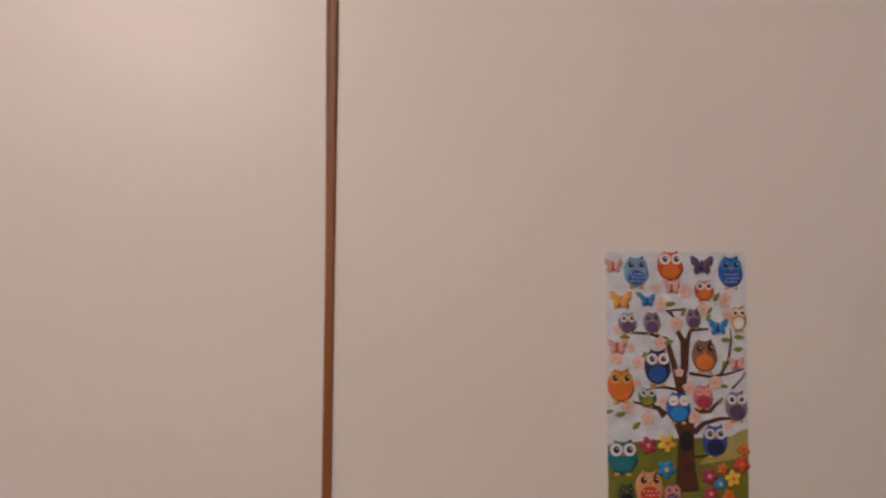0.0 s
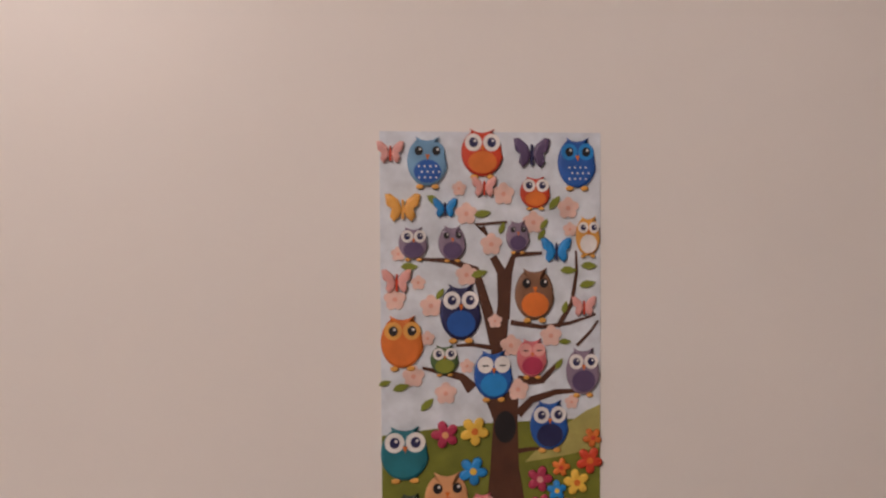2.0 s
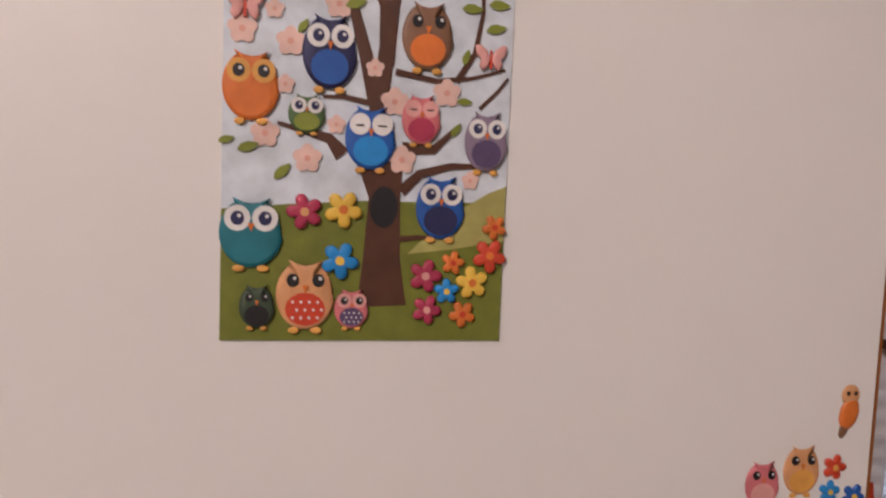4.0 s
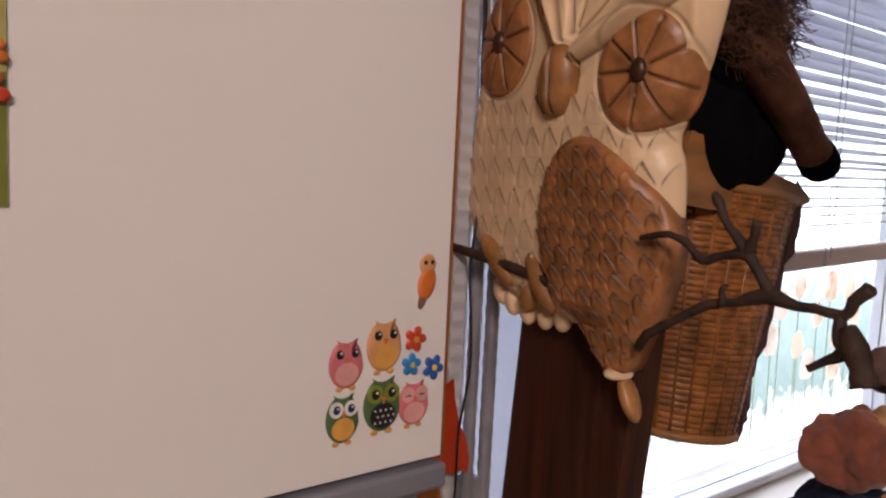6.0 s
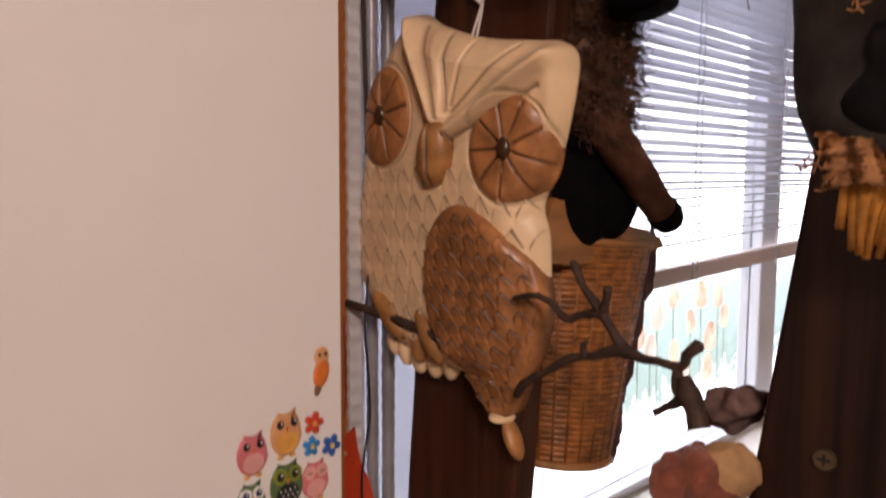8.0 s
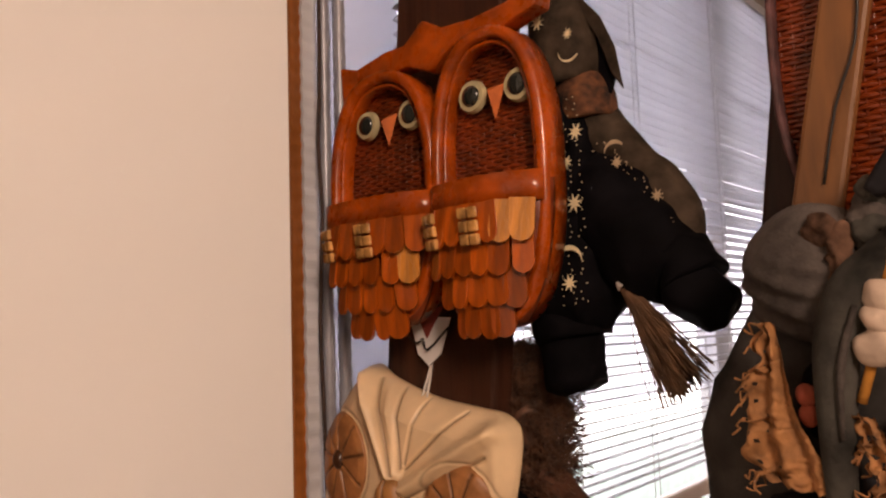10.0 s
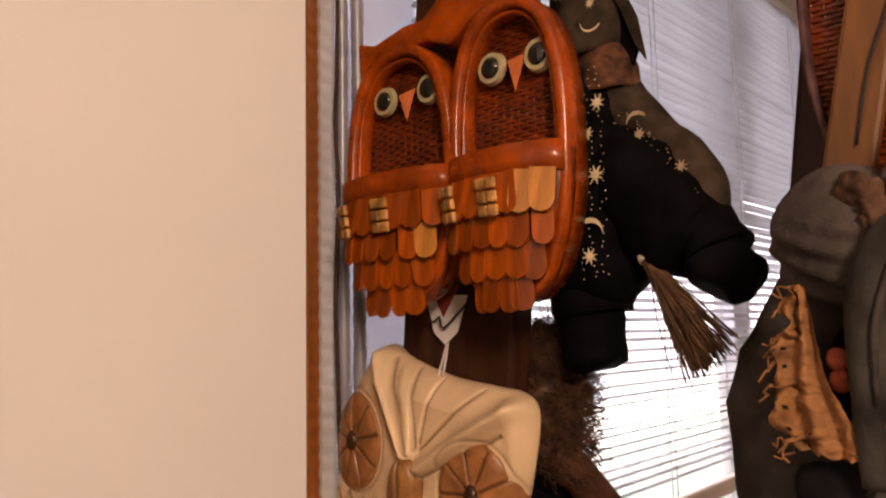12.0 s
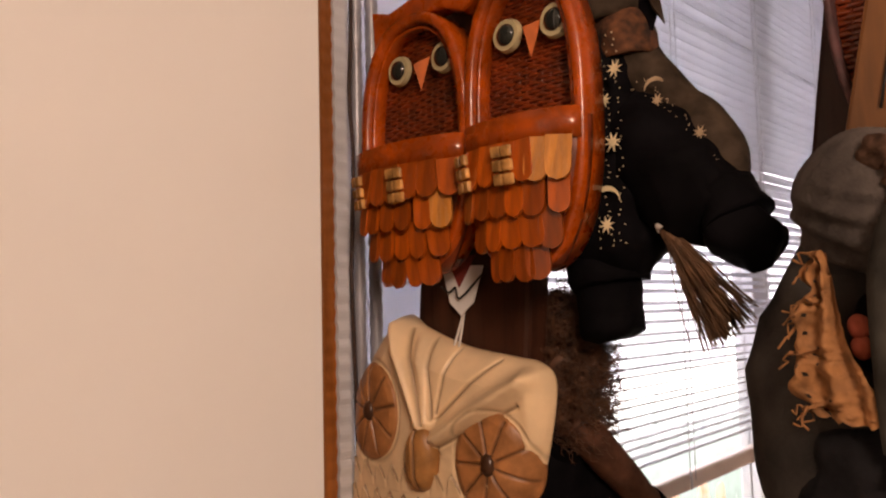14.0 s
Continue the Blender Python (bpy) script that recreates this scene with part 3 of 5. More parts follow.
HULL = catmull([(0.234, 1.839), (0.193, 1.822), (0.128, 1.801), (0.055, 1.790), (0.018, 1.784), (-0.001, 1.764), (0.006, 1.710), (0.022, 1.652), (0.037, 1.622), (0.040, 1.603), (0.032, 1.575),
                (0.031, 1.510), (0.045, 1.450), (0.085, 1.408), (0.14, 1.405), (0.20, 1.408), (0.262, 1.424), (0.310, 1.468), (0.334, 1.502), (0.342, 1.545), (0.336, 1.62), (0.325, 1.70),
                (0.317, 1.745), (0.288, 1.790)], 6)


def skin(Y, Z):
    """How far the plaque's body stands out from its back."""
    d = np.where(inside(Y, Z, HULL), edge_dist(Y, Z, HULL), 0)
    e = np.clip(d / 0.034, 0, 1)
    return 0.024 * np.sqrt(1 - (1 - e) ** 2) + 0.013 * np.clip(1 - ((Y - 0.155) / 0.19) ** 2, 0, 1) * e


def relief(name, outline, centre, shape, m, parent, rings, label=""):
    """A modelled clay piece: rings from its centre out to its outline, shape(Y, Z, e) giving height and stain, e running 1 to 0 at the rim."""
    s_ = np.linspace(0, 1, rings)[1:, None] ** 0.85
    Y = centre[0] + s_ * (outline[None, :, 0] - centre[0])
    Z = centre[1] + s_ * (outline[None, :, 1] - centre[1])
    h, st_ = shape(Y, Z, (1 - s_) * np.hypot(outline[:, 0] - centre[0], outline[:, 1] - centre[1])[None, :])
    h0, st0 = shape(np.array([[centre[0]]]), np.array([[centre[1]]]), np.array([[1.0]]))
    R_, N_ = Y.shape
    co = np.concatenate([[[0.757 - h0[0, 0], centre[0], centre[1]]], np.stack([0.757 - h, Y, Z], -1).reshape(-1, 3), np.stack([np.full(N_, 0.7605), outline[:, 0], outline[:, 1]], -1)])
    st_all = np.concatenate([st0.ravel(), st_.ravel(), np.zeros(N_)])
    F = [(0, 1 + k, 1 + (k + 1) % N_) for k in range(N_)]
    for i in range(R_):
        a, b_ = 1 + i * N_, 1 + (i + 1) * N_
        F += [(a + k, b_ + k, b_ + (k + 1) % N_, a + (k + 1) % N_) for k in range(N_)]
    F.append(tuple(range(1 + R_ * N_, 1 + (R_ + 1) * N_)))
    me = bpy.data.meshes.new(name)
    me.from_pydata([tuple(map(float, p)) for p in co], [], F)
    me.materials.append(m)
    me.polygons.foreach_set("use_smooth", [True] * len(F))
    me.attributes.new("stain", "FLOAT", "POINT").data.foreach_set("value", np.clip(st_all, 0, 1).astype(np.float32))
    b3 = bmesh.new()
    b3.from_mesh(me)
    bmesh.ops.recalc_face_normals(b3, faces=b3.faces)
    b3.to_mesh(me)
    b3.free()
    return wpart(name, me, None, parent, label)


def dense(poly, n_):
    """The same closed outline with n_ evenly spread points."""
    p = np.vstack([poly, poly[:1]])
    L = np.concatenate([[0], np.cumsum(np.hypot(*np.diff(p, axis=0).T))])
    q = np.linspace(0, L[-1], n_, endpoint=False)
    return np.stack([np.interp(q, L, p[:, 0]), np.interp(q, L, p[:, 1])], -1)


def oval_line(c, r, n_, ang=0.0):
    t = np.linspace(0, 2 * math.pi, n_, endpoint=False)
    u, v = r[0] * np.cos(t), r[1] * np.sin(t)
    return np.stack([c[0] + u * math.cos(ang) - v * math.sin(ang), c[1] + u * math.sin(ang) + v * math.cos(ang)], -1)


plq = thing("ceramic_plaque", (0.757, 0.15, 1.33), "cream and brown glazed ceramic wall plaque on a dark post", "wall plaque")
FOLDS = (((0.226, 1.830), (0.168, 1.708), 0.009, 0.017), ((0.186, 1.818), (0.158, 1.712), 0.007, 0.005), ((0.010, 1.772), (0.143, 1.694), 0.011, 0.019),
         ((0.014, 1.768), (0.014, 1.70), 0.012, 0.008))
CUTS = (((0.206, 1.822), (0.163, 1.708), 0.0018), ((0.168, 1.812), (0.155, 1.716), 0.0018), ((0.128, 1.798), (0.150, 1.722), 0.0016), ((0.064, 1.786), (0.149, 1.715), 0.0016),
        ((0.030, 1.738), (0.143, 1.683), 0.0018), ((0.143, 1.690), (0.149, 1.655), 0.0014))


def body_shape(Y, Z, e):
    h = skin(Y, Z)
    st_ = np.zeros(Y.shape)
    rim = np.clip(h / 0.020, 0, 1)
    fh, fs = feathers(Y - 0.10 * (Z - 1.5), Z, 0.0265, 0.0345)
    low = np.clip((1.668 + 0.012 * np.sin(Y * 45) - Z) / 0.012, 0, 1) * rim
    h = h + 1.5 * fh * low
    st_ = np.maximum(st_, fs * low)
    for p, q, w_, ht in FOLDS:
        h = h + ht * np.exp(-(seg_dist(Y, Z, p, q)[0] / w_) ** 2) * rim
    for p, q, w_ in CUTS:
        dd = seg_dist(Y, Z, p, q)[0]
        h = h - 0.0045 * np.exp(-(dd / (w_ * 1.5)) ** 2) * rim
        st_ = np.maximum(st_, 0.75 * np.exp(-(dd / w_) ** 2) * rim)
    for c, r in EYES:
        q_ = np.abs(ell(Y, Z, c, r) - 1.05)
        h = h - 0.002 * np.exp(-(q_ / 0.05) ** 2)
        st_ = np.maximum(st_, 0.35 * np.exp(-(q_ / 0.035) ** 2))
    return h, st_


def eye_shape(c, r, ph):
    def shape(Y, Z, e):
        q_ = ell(Y, Z, c, r)
        th = np.arctan2((Z - c[1]) / r[1], (Y - c[0]) / r[0])
        gap = np.abs((th / (2 * math.pi) * 9 + ph) % 1 - 0.5) * 2 * math.pi / 9 * q_ * r[0]
        on = np.clip((q_ - 0.15) / 0.1, 0, 1) * np.clip((0.97 - q_) / 0.05, 0, 1)
        g_ = np.exp(-(gap / 0.0016) ** 2) * on
        return skin(Y, Z) + 0.006 * np.sqrt(np.clip(e / 0.010, 0, 1)) - 0.0032 * g_, 0.75 * g_
    return shape


def wing_shape(Y, Z, e):
    on = np.clip(e / 0.010, 0, 1)
    fh, fs = feathers(Y - 0.30 * (Z - 1.5), Z, 0.0200, 0.0205)
    return np.maximum(skin(Y, Z), 0.020) + 0.010 * np.sqrt(1 - (1 - np.clip(e / 0.016, 0, 1)) ** 2) + 2.3 * on * fh, fs * on


def beak_shape(Y, Z, e):
    cut = np.exp(-((Y - 0.171 - 0.04 * (Z - 1.668)) / 0.0022) ** 2) * np.clip(e / 0.008, 0, 1)
    cut2 = np.exp(-((Y - 0.182) / 0.0018) ** 2) * np.clip(e / 0.008, 0, 1)
    return skin(Y, Z) + 0.019 * np.sqrt(1 - (1 - np.clip(e / 0.022, 0, 1)) ** 2) - 0.004 * cut - 0.002 * cut2, 0.8 * cut + 0.4 * cut2


EYES = (((0.2690, 1.717), (0.0515, 0.0620)), ((0.0665, 1.672), (0.0510, 0.0585)))
relief("body", dense(HULL, 860), (0.155, 1.60), body_shape, GLAZE["cream"], plq, 190, "cream glazed body carved with pointed feathers")
for k, (c, r) in enumerate(EYES):
    ey = relief("eye", oval_line(c, r, 200), c, eye_shape(c, r, 0.25 + 0.3 * k), GLAZE["brown"], plq, 46, "brown spoked disc")
    hz = float(skin(np.array([[c[0]]]), np.array([[c[1]]]))[0, 0])
    po = part("pupil", blob(bmesh.new(), (0.757 - hz - 0.005, c[0], c[1]), (0.007, 0.0095, 0.0125)), M["darkclay"], None, "dark glazed button")
    po.parent = ey
relief("beak", oval_line((0.171, 1.6685), (0.0255, 0.0405), 140, 0.10), (0.171, 1.6685), beak_shape, GLAZE["tan"], plq, 40, "tan glazed beak")
WING = catmull([(0.128, 1.610), (0.080, 1.586), (0.038, 1.548), (0.0245, 1.505), (0.032, 1.456), (0.052, 1.410), (0.066, 1.376), (0.081, 1.366), (0.098, 1.370), (0.132, 1.408), (0.156, 1.434),
                (0.181, 1.482), (0.186, 1.545), (0.166, 1.594)], 8)
relief("wing", dense(WING, 420), (0.105, 1.49), wing_shape, GLAZE["brown"], plq, 110, "brown wing of overlapping carved feathers")
wpart("tail_band", blob(bmesh.new(), (0.737, 0.0795, 1.3685), (0.019, 0.0120, 0.0060), Matrix.Rotation(radians(12), 4, "X"), jitter=0.002, freq=80), GLAZE["cream"], plq, "cream band")
wpart("tail_tip", blob(bmesh.new(), (0.742, 0.0670, 1.345), (0.013, 0.0082, 0.0255), Matrix.Rotation(radians(-26), 4, "X")), GLAZE["tan"], plq, "tan tail tip")
for y, z, th, hl in ((0.2565, 1.465, -46.6, 0.039), (0.1835, 1.449, -32.7, 0.038)):
    fm = blob(bmesh.new(), (0.725, y, z), (0.014, 0.0145, hl), Matrix.Rotation(radians(th), 4, "X"), jitter=0.0015, freq=60)
    wpart("foot", fm, GLAZE["tan"], plq, "tan glazed foot")
wpart("claw", blob(bmesh.new(), (0.729, 0.205, 1.430), (0.012, 0.0115, 0.0175)), GLAZE["tan"], plq)
for y, z, th in ((0.266, 1.426, -22), (0.246, 1.417, -12), (0.220, 1.411, -5), (0.192, 1.410, 0), (0.165, 1.412, 6)):
    wpart("tail_lobe", blob(bmesh.new(), (0.744, y, z), (0.011, 0.0120, 0.0185), Matrix.Rotation(radians(th), 4, "X")), GLAZE["cream"], plq)

sl = tube(bmesh.new(), [(0.748, 0.142, 1.80), (0.752, 0.135, 1.825), (0.757, 0.132, 1.845)], 0.0018, 6)
tube(sl, [(0.748, 0.134, 1.80), (0.752, 0.131, 1.825), (0.757, 0.132, 1.845)], 0.0018, 6)
tagged(part("hanging_loop", sl, M["string"]), "white string loop holding the plaque", "string")
tg = thing("paper_tag", (0.752, 0.13, 1.86), "white paper tag with maroon print under the basket", "tag")
wpart("card", fixed(prism(bmesh.new(), [(0.751, 0.163, 1.900), (0.751, 0.150, 1.853), (0.751, 0.132, 1.838), (0.751, 0.112, 1.853), (0.751, 0.095, 1.897)], (0.002, 0, 0))), M["paper"], tg)
wpart("print", fixed(prism(bmesh.new(), [(0.7495, 0.153, 1.91), (0.7495, 0.133, 1.872), (0.7495, 0.105, 1.91)], (0.0015, 0, 0))), M["maroon"], tg)
wpart("tie", tube(bmesh.new(), [(0.748, 0.162, 1.874), (0.745, 0.145, 1.866), (0.745, 0.135, 1.872), (0.745, 0.128, 1.858), (0.748, 0.095, 1.885)], 0.0014, 6), M["cable"], tg)

# ---- twig ----
tw = bmesh.new()
tube(tw, [(0.716, 0.375, 1.4766), (0.714, 0.290, 1.469), (0.7195, 0.250, 1.4635), (0.7195, 0.20, 1.456), (0.7195, 0.150, 1.449)], [0.0055, 0.006, 0.0065, 0.0065, 0.006], 8)
tube(tw, [(0.72, 0.045, 1.405), (0.71, 0.028, 1.422), (0.708, 0.000, 1.440), (0.710, -0.035, 1.462), (0.708, -0.062, 1.468), (0.71, -0.088, 1.478), (0.708, -0.112, 1.474), (0.706, -0.130, 1.475), (0.706, -0.152, 1.473), (0.703, -0.160, 1.486), (0.703, -0.171, 1.497)],
     [0.0048, 0.0048, 0.004, 0.0045, 0.004, 0.0075, 0.0048, 0.0042, 0.0045, 0.0055, 0.006], 8)
tube(tw, [(0.712, -0.092, 1.478), (0.708, -0.078, 1.498), (0.71, -0.066, 1.510), (0.71, -0.045, 1.506), (0.708, -0.025, 1.500), (0.71, -0.010, 1.511), (0.71, 0.012, 1.519), (0.71, 0.044, 1.513)],
     [0.0065, 0.0045, 0.0062, 0.004, 0.0044, 0.0036, 0.0036, 0.0025], 8)
tube(tw, [(0.71, -0.066, 1.510), (0.704, -0.058, 1.526), (0.704, -0.048, 1.536), (0.704, -0.040, 1.552), (0.704, -0.034, 1.560)], [0.0052, 0.0045, 0.0032, 0.0045, 0.0025], 8)
tube(tw, [(0.71, -0.068, 1.512), (0.705, -0.074, 1.524), (0.702, -0.078, 1.538)], [0.006, 0.004, 0.0045], 8)
tube(tw, [(0.708, -0.050, 1.464), (0.706, -0.048, 1.474), (0.706, -0.052, 1.482)], [0.005, 0.003, 0.003], 8)
tube(tw, [(0.706, -0.150, 1.473), (0.703, -0.152, 1.456), (0.700, -0.158, 1.447), (0.700, -0.146, 1.438), (0.698, -0.132, 1.428)], [0.0045, 0.006, 0.007, 0.004, 0.003], 8)
tube(tw, [(0.702, -0.157, 1.466), (0.700, -0.165, 1.451), (0.700, -0.171, 1.437), (0.698, -0.176, 1.424)], [0.006, 0.011, 0.009, 0.0115], 8)
for v in tw.verts:
    v.co += 0.0014 * Vector((noise.noise(v.co * 150), noise.noise(v.co * 150 + Vector((9, 0, 0))), noise.noise(v.co * 150 + Vector((0, 9, 0)))))
tagged(part("twig", tw, M["twig"]), "knotty dark twig held across the ceramic plaque", "twig")

# ---- double wicker basket ----
wk = thing("wall_basket", (0.70, 0.06, 2.03), "red-brown double wicker wall basket with wooden chips", "wall basket")


def oval(yc, zc, ry, rz, x, n=40, a0=0.0, a1=2 * math.pi):
    return [(x, yc + ry * math.sin(a0 + (a1 - a0) * k / n), zc + rz * math.cos(a0 + (a1 - a0) * k / n)) for k in range(n + 1)]


def sq(v):
    return math.copysign(abs(v) ** 0.8, v)


def hoop(yc, zc, ry, rz, x0, x1, wd, n=48):
    """A bent wooden hoop: a rounded flat section swept round an oval."""
    bb = bmesh.new()
    sec = [(x0, 0.0), (x0 - 0.002, wd * 0.3), (x0 - 0.002, wd * 0.7), (x0, wd), (x1, wd), (x1, 0.0)]
    rows2 = []
    for k in range(n):
        t = 2 * math.pi * k / n
        rows2.append([bb.verts.new((sx, yc + (ry - sw) * sq(math.sin(t)), zc + (rz - sw) * sq(math.cos(t)))) for sx, sw in sec])
    for k in range(n):
        a, c = rows2[k], rows2[(k + 1) % n]
        for j in range(len(sec)):
            f = bb.faces.new((a[j], a[(j + 1) % len(sec)], c[(j + 1) % len(sec)], c[j]))
            f.smooth = True
    return fixed(bb)


def weave(yc, zc, ry, rz, x, z0, z1, name="woven_panel"):
    bb = bmesh.new()
    zz, row = z0, 0
    while zz < z1:
        half = ry * max(0.0, 1 - abs((zz - zc) / rz) ** 2.5) ** 0.4 - 0.001
        if half > 0.012:
            npt = max(6, int(half * 2 / 0.0042))
            va = []
            for k in range(npt + 1):
                y = yc - half + 2 * half * k / npt
                wv = 0.0009 * math.sin(math.pi * y / 0.0105 + math.pi * row)
                va.append([bb.verts.new((x + wv - 0.0016 * math.cos(t), y, zz + 0.0031 * math.sin(t) + 0.0004 * noise.noise(Vector((y * 40, zz * 90, 0))))) for t in (0, 1.57, 3.14, 4.71)])
            for a, c in zip(va, va[1:]):
                for j in range(4):
                    f = bb.faces.new((a[j], a[(j + 1) % 4], c[(j + 1) % 4], c[j]))
                    f.smooth = True
        zz += 0.0046
        row += 1
    y = yc - ry
    while y < yc + ry:
        hh = rz * max(0.0, 1 - abs((y - yc) / ry) ** 2.5) ** 0.4 - 0.004
        lo, hi = max(z0, zc - hh), min(z1, zc + hh)
        if hi - lo > 0.02:
            tube(bb, [(x, y, lo), (x, y, (lo + hi) / 2), (x, y, hi)], 0.0014, 5, smooth_path=1)
        y += 0.0105
    return fixed(bb)


OWLS = ((0.152, 2.045, 0.091, 0.158), (-0.0145, 2.048, 0.0800, 0.166))
for n_, (yc, zc, ry, rz) in enumerate(OWLS):
    wpart("hoop", hoop(yc, zc, ry, rz, 0.692, 0.728, 0.013), M["rim"], wk, "glossy bent wooden hoop")
    wpart("inner_hoop", hoop(yc, zc, ry - 0.0145, rz - 0.0145, 0.698, 0.726, 0.005), M["rim"], wk)
    wpart("woven_panel", weave(yc, zc, ry - 0.014, rz - 0.014, 0.716, 1.98, 2.20), M["cane"], wk, "tightly woven red-brown cane")
    bb = bmesh.new()
    prism(bb, [(0.721, yc + (ry - 0.006) * sq(math.sin(q * math.pi / 20)), zc + (rz - 0.006) * sq(math.cos(q * math.pi / 20))) for q in range(40)], (0.006, 0, 0))
    wpart("back_board", fixed(bb), M["cane"], wk)


def bulge(n_, y, z):
    """How far the pouch stands out, and where its front lies."""
    yc, zc, ry, rz = OWLS[n_]
    w_ = (ry + 0.004) * math.sqrt(max(0.02, 1 - ((z - 2.035) / 0.168) ** 2))
    s_ = max(0.0, 1 - ((y - yc) / w_) ** 2)
    dep = 0.034 * math.sqrt(max(0.0, min(1.0, (z - 1.84) / 0.16)))
    return 0.704 - dep * math.sqrt(s_)


def pouch(n_):
    yc, zc, ry, rz = OWLS[n_]
    bb = bmesh.new()
    g = []
    for i in range(13):
        z = 2.035 - i * 0.0122
        w_ = (ry + 0.002) * math.sqrt(max(0.02, 1 - ((z - 2.035) / 0.168) ** 2))
        g.append([bb.verts.new((bulge(n_, yc + w_ * q / 8, z) + 0.003, yc + w_ * q / 8, z)) for q in range(-8, 9)])
    for a, c in zip(g, g[1:]):
        for j in range(16):
            bb.faces.new((a[j], a[j + 1], c[j + 1], c[j])).smooth = True
    r_ = bmesh.ops.extrude_face_region(bb, geom=bb.faces[:])
    bmesh.ops.translate(bb, verts=[v for v in r_["geom"] if isinstance(v, bmesh.types.BMVert)], vec=(0.004, 0, 0))
    return fixed(bb)


def chip_mesh(wd, ht, m="chip"):
    pts = [(0, -wd / 2, 0), (0, -wd / 2, -ht * 0.72)]
    pts += [(0, -wd / 2 * math.cos(t), -ht * 0.72 - ht * 0.28 * math.sin(t)) for t in (0.5, 1.0, 1.57, 2.14, 2.64)]
    pts += [(0, wd / 2, -ht * 0.72), (0, wd / 2, 0)]
    return mesh_of("chip", fixed(prism(bmesh.new(), pts, (0.0040, 0, 0))), M[m])


M["palechip"] = mat("light_varnished_chip", (0.60, 0.24, 0.05), 0.28, 0.2, 40, 0.2, 90, coat=0.5, stretch=(2, 2, 0.3))
PALE_CHIP = chip_mesh(0.0265, 0.045, "palechip")
CHIPS = [chip_mesh(0.0255, 0.045), chip_mesh(0.0225, 0.044), chip_mesh(0.0270, 0.043)]
pale = mat("pale_glint_chip", (0.72, 0.36, 0.11), 0.22, 0.35, 40, 0.2, 90, coat=0.5)
rc2 = random.Random(3)
for n_, (yc, zc, ry, rz) in enumerate(OWLS):
    wpart("pouch", pouch(n_), M["cane"], wk)
    bb = bmesh.new()
    g = []
    for q in range(-10, 11):
        y = yc + (ry + (0.006 if n_ == 0 and q > 0 else -0.003)) * q / 10
        x = bulge(n_, yc + (ry - 0.001) * q / 10, 2.03)
        g.append([bb.verts.new((x - 0.004, y, 2.012)), bb.verts.new((x - 0.0045, y, 2.043)), bb.verts.new((x + 0.003, y, 2.043)), bb.verts.new((x + 0.003, y, 2.012))])
    for a, c in zip(g, g[1:]):
        for j in range(4):
            bb.faces.new((a[j], a[(j + 1) % 4], c[(j + 1) % 4], c[j]))
    bb.faces.new(g[0])
    bb.faces.new(g[-1][::-1])
    for f in bb.faces:
        f.smooth = True
    wpart("band", fixed(bb), M["rim"], wk, "varnished wooden band across the pouch")
    for r_, (zt, cnt, wfac) in enumerate(((2.014, 7, 0.96), (1.981, 6, 0.86), (1.948, 5, 0.68), (1.916, 4, 0.46))):
        for c_ in range(cnt):
            f_ = (c_ + 0.5) / cnt * 2 - 1
            y = yc + f_ * ry * wfac + rc2.uniform(-0.003, 0.003)
            x = bulge(n_, y, zt - 0.02)
            slope = (bulge(n_, y + 0.004, zt - 0.02) - bulge(n_, y - 0.004, zt - 0.02)) / 0.008
            o = part("chip", PALE_CHIP if (n_, r_, c_) in ((0, 1, 0), (1, 0, 0), (1, 0, 1)) else rc2.choice(CHIPS), None)
            o.rotation_euler = (radians(rc2.uniform(-6, 6) + f_ * 12 * r_ / 3), radians(5 - 2 * r_ + rc2.uniform(-2, 2)), -math.atan(max(-1.4, min(1.4, slope))))
            o.location = (x - 0.006 - 0.0014 * (3 - r_) - rc2.uniform(0, 0.002), y, zt)
            under(wk, o)
    # Pale tiled chips, with the square glints of the varnish painted in.
    for dy in ((0.062, -0.012) if n_ == 0 else (0.056, -0.006)):
        bx = bmesh.new()
        for q in range(3):
            for p in range(2):
                box(bx, -0.006, 0.0, p * 0.013 - 0.0125, p * 0.013 - 0.0010, -0.041 + q * 0.014, -0.029 + q * 0.014, 0.002)
        o = part("glint_chip", bx, pale, None, "pale tiled chip with its square glint painted in")
        y = yc + dy
        x = bulge(n_, y, 1.99)
        slope = (bulge(n_, y + 0.004, 1.99) - bulge(n_, y - 0.004, 1.99)) / 0.008
        o.location = (x - 0.0185, y, 2.010)
        o.rotation_euler = (0, radians(-8), -math.atan(max(-1.2, min(1.2, slope))))
        under(wk, o)
    ys = (0.183, 0.107) if n_ == 0 else (0.010, -0.054)
    for y in ys:
        e1 = bmesh.new()
        bmesh.ops.create_cone(e1, cap_ends=True, segments=28, radius1=0.0192, radius2=0.0172, depth=0.006, matrix=Matrix.Translation((0.705, y, 2.143)) @ Matrix.Rotation(radians(-90), 4, "Y"))
        ey = wpart("eye", e1, M["eyewhite"], wk, "cream disc with a black dome")
        pb = blob(bmesh.new(), (0.703, y, 2.143), (0.007, 0.0125, 0.0125))
        po = part("dome", pb, M["pupil"], None)
        po.parent = ey
    ym = sum(ys) / 2
    bk2 = bmesh.new()
    top_, tipz = 2.150, 2.110
    q3 = [bk2.verts.new(p) for p in ((0.711, ym + 0.014, top_), (0.707, ym - 0.014, top_), (0.705, ym, tipz), (0.692, ym, top_ - 0.010))]
    for a, b_, c in ((0, 1, 3), (1, 2, 3), (2, 0, 3), (0, 2, 1)):
        bk2.faces.new((q3[a], q3[b_], q3[c]))
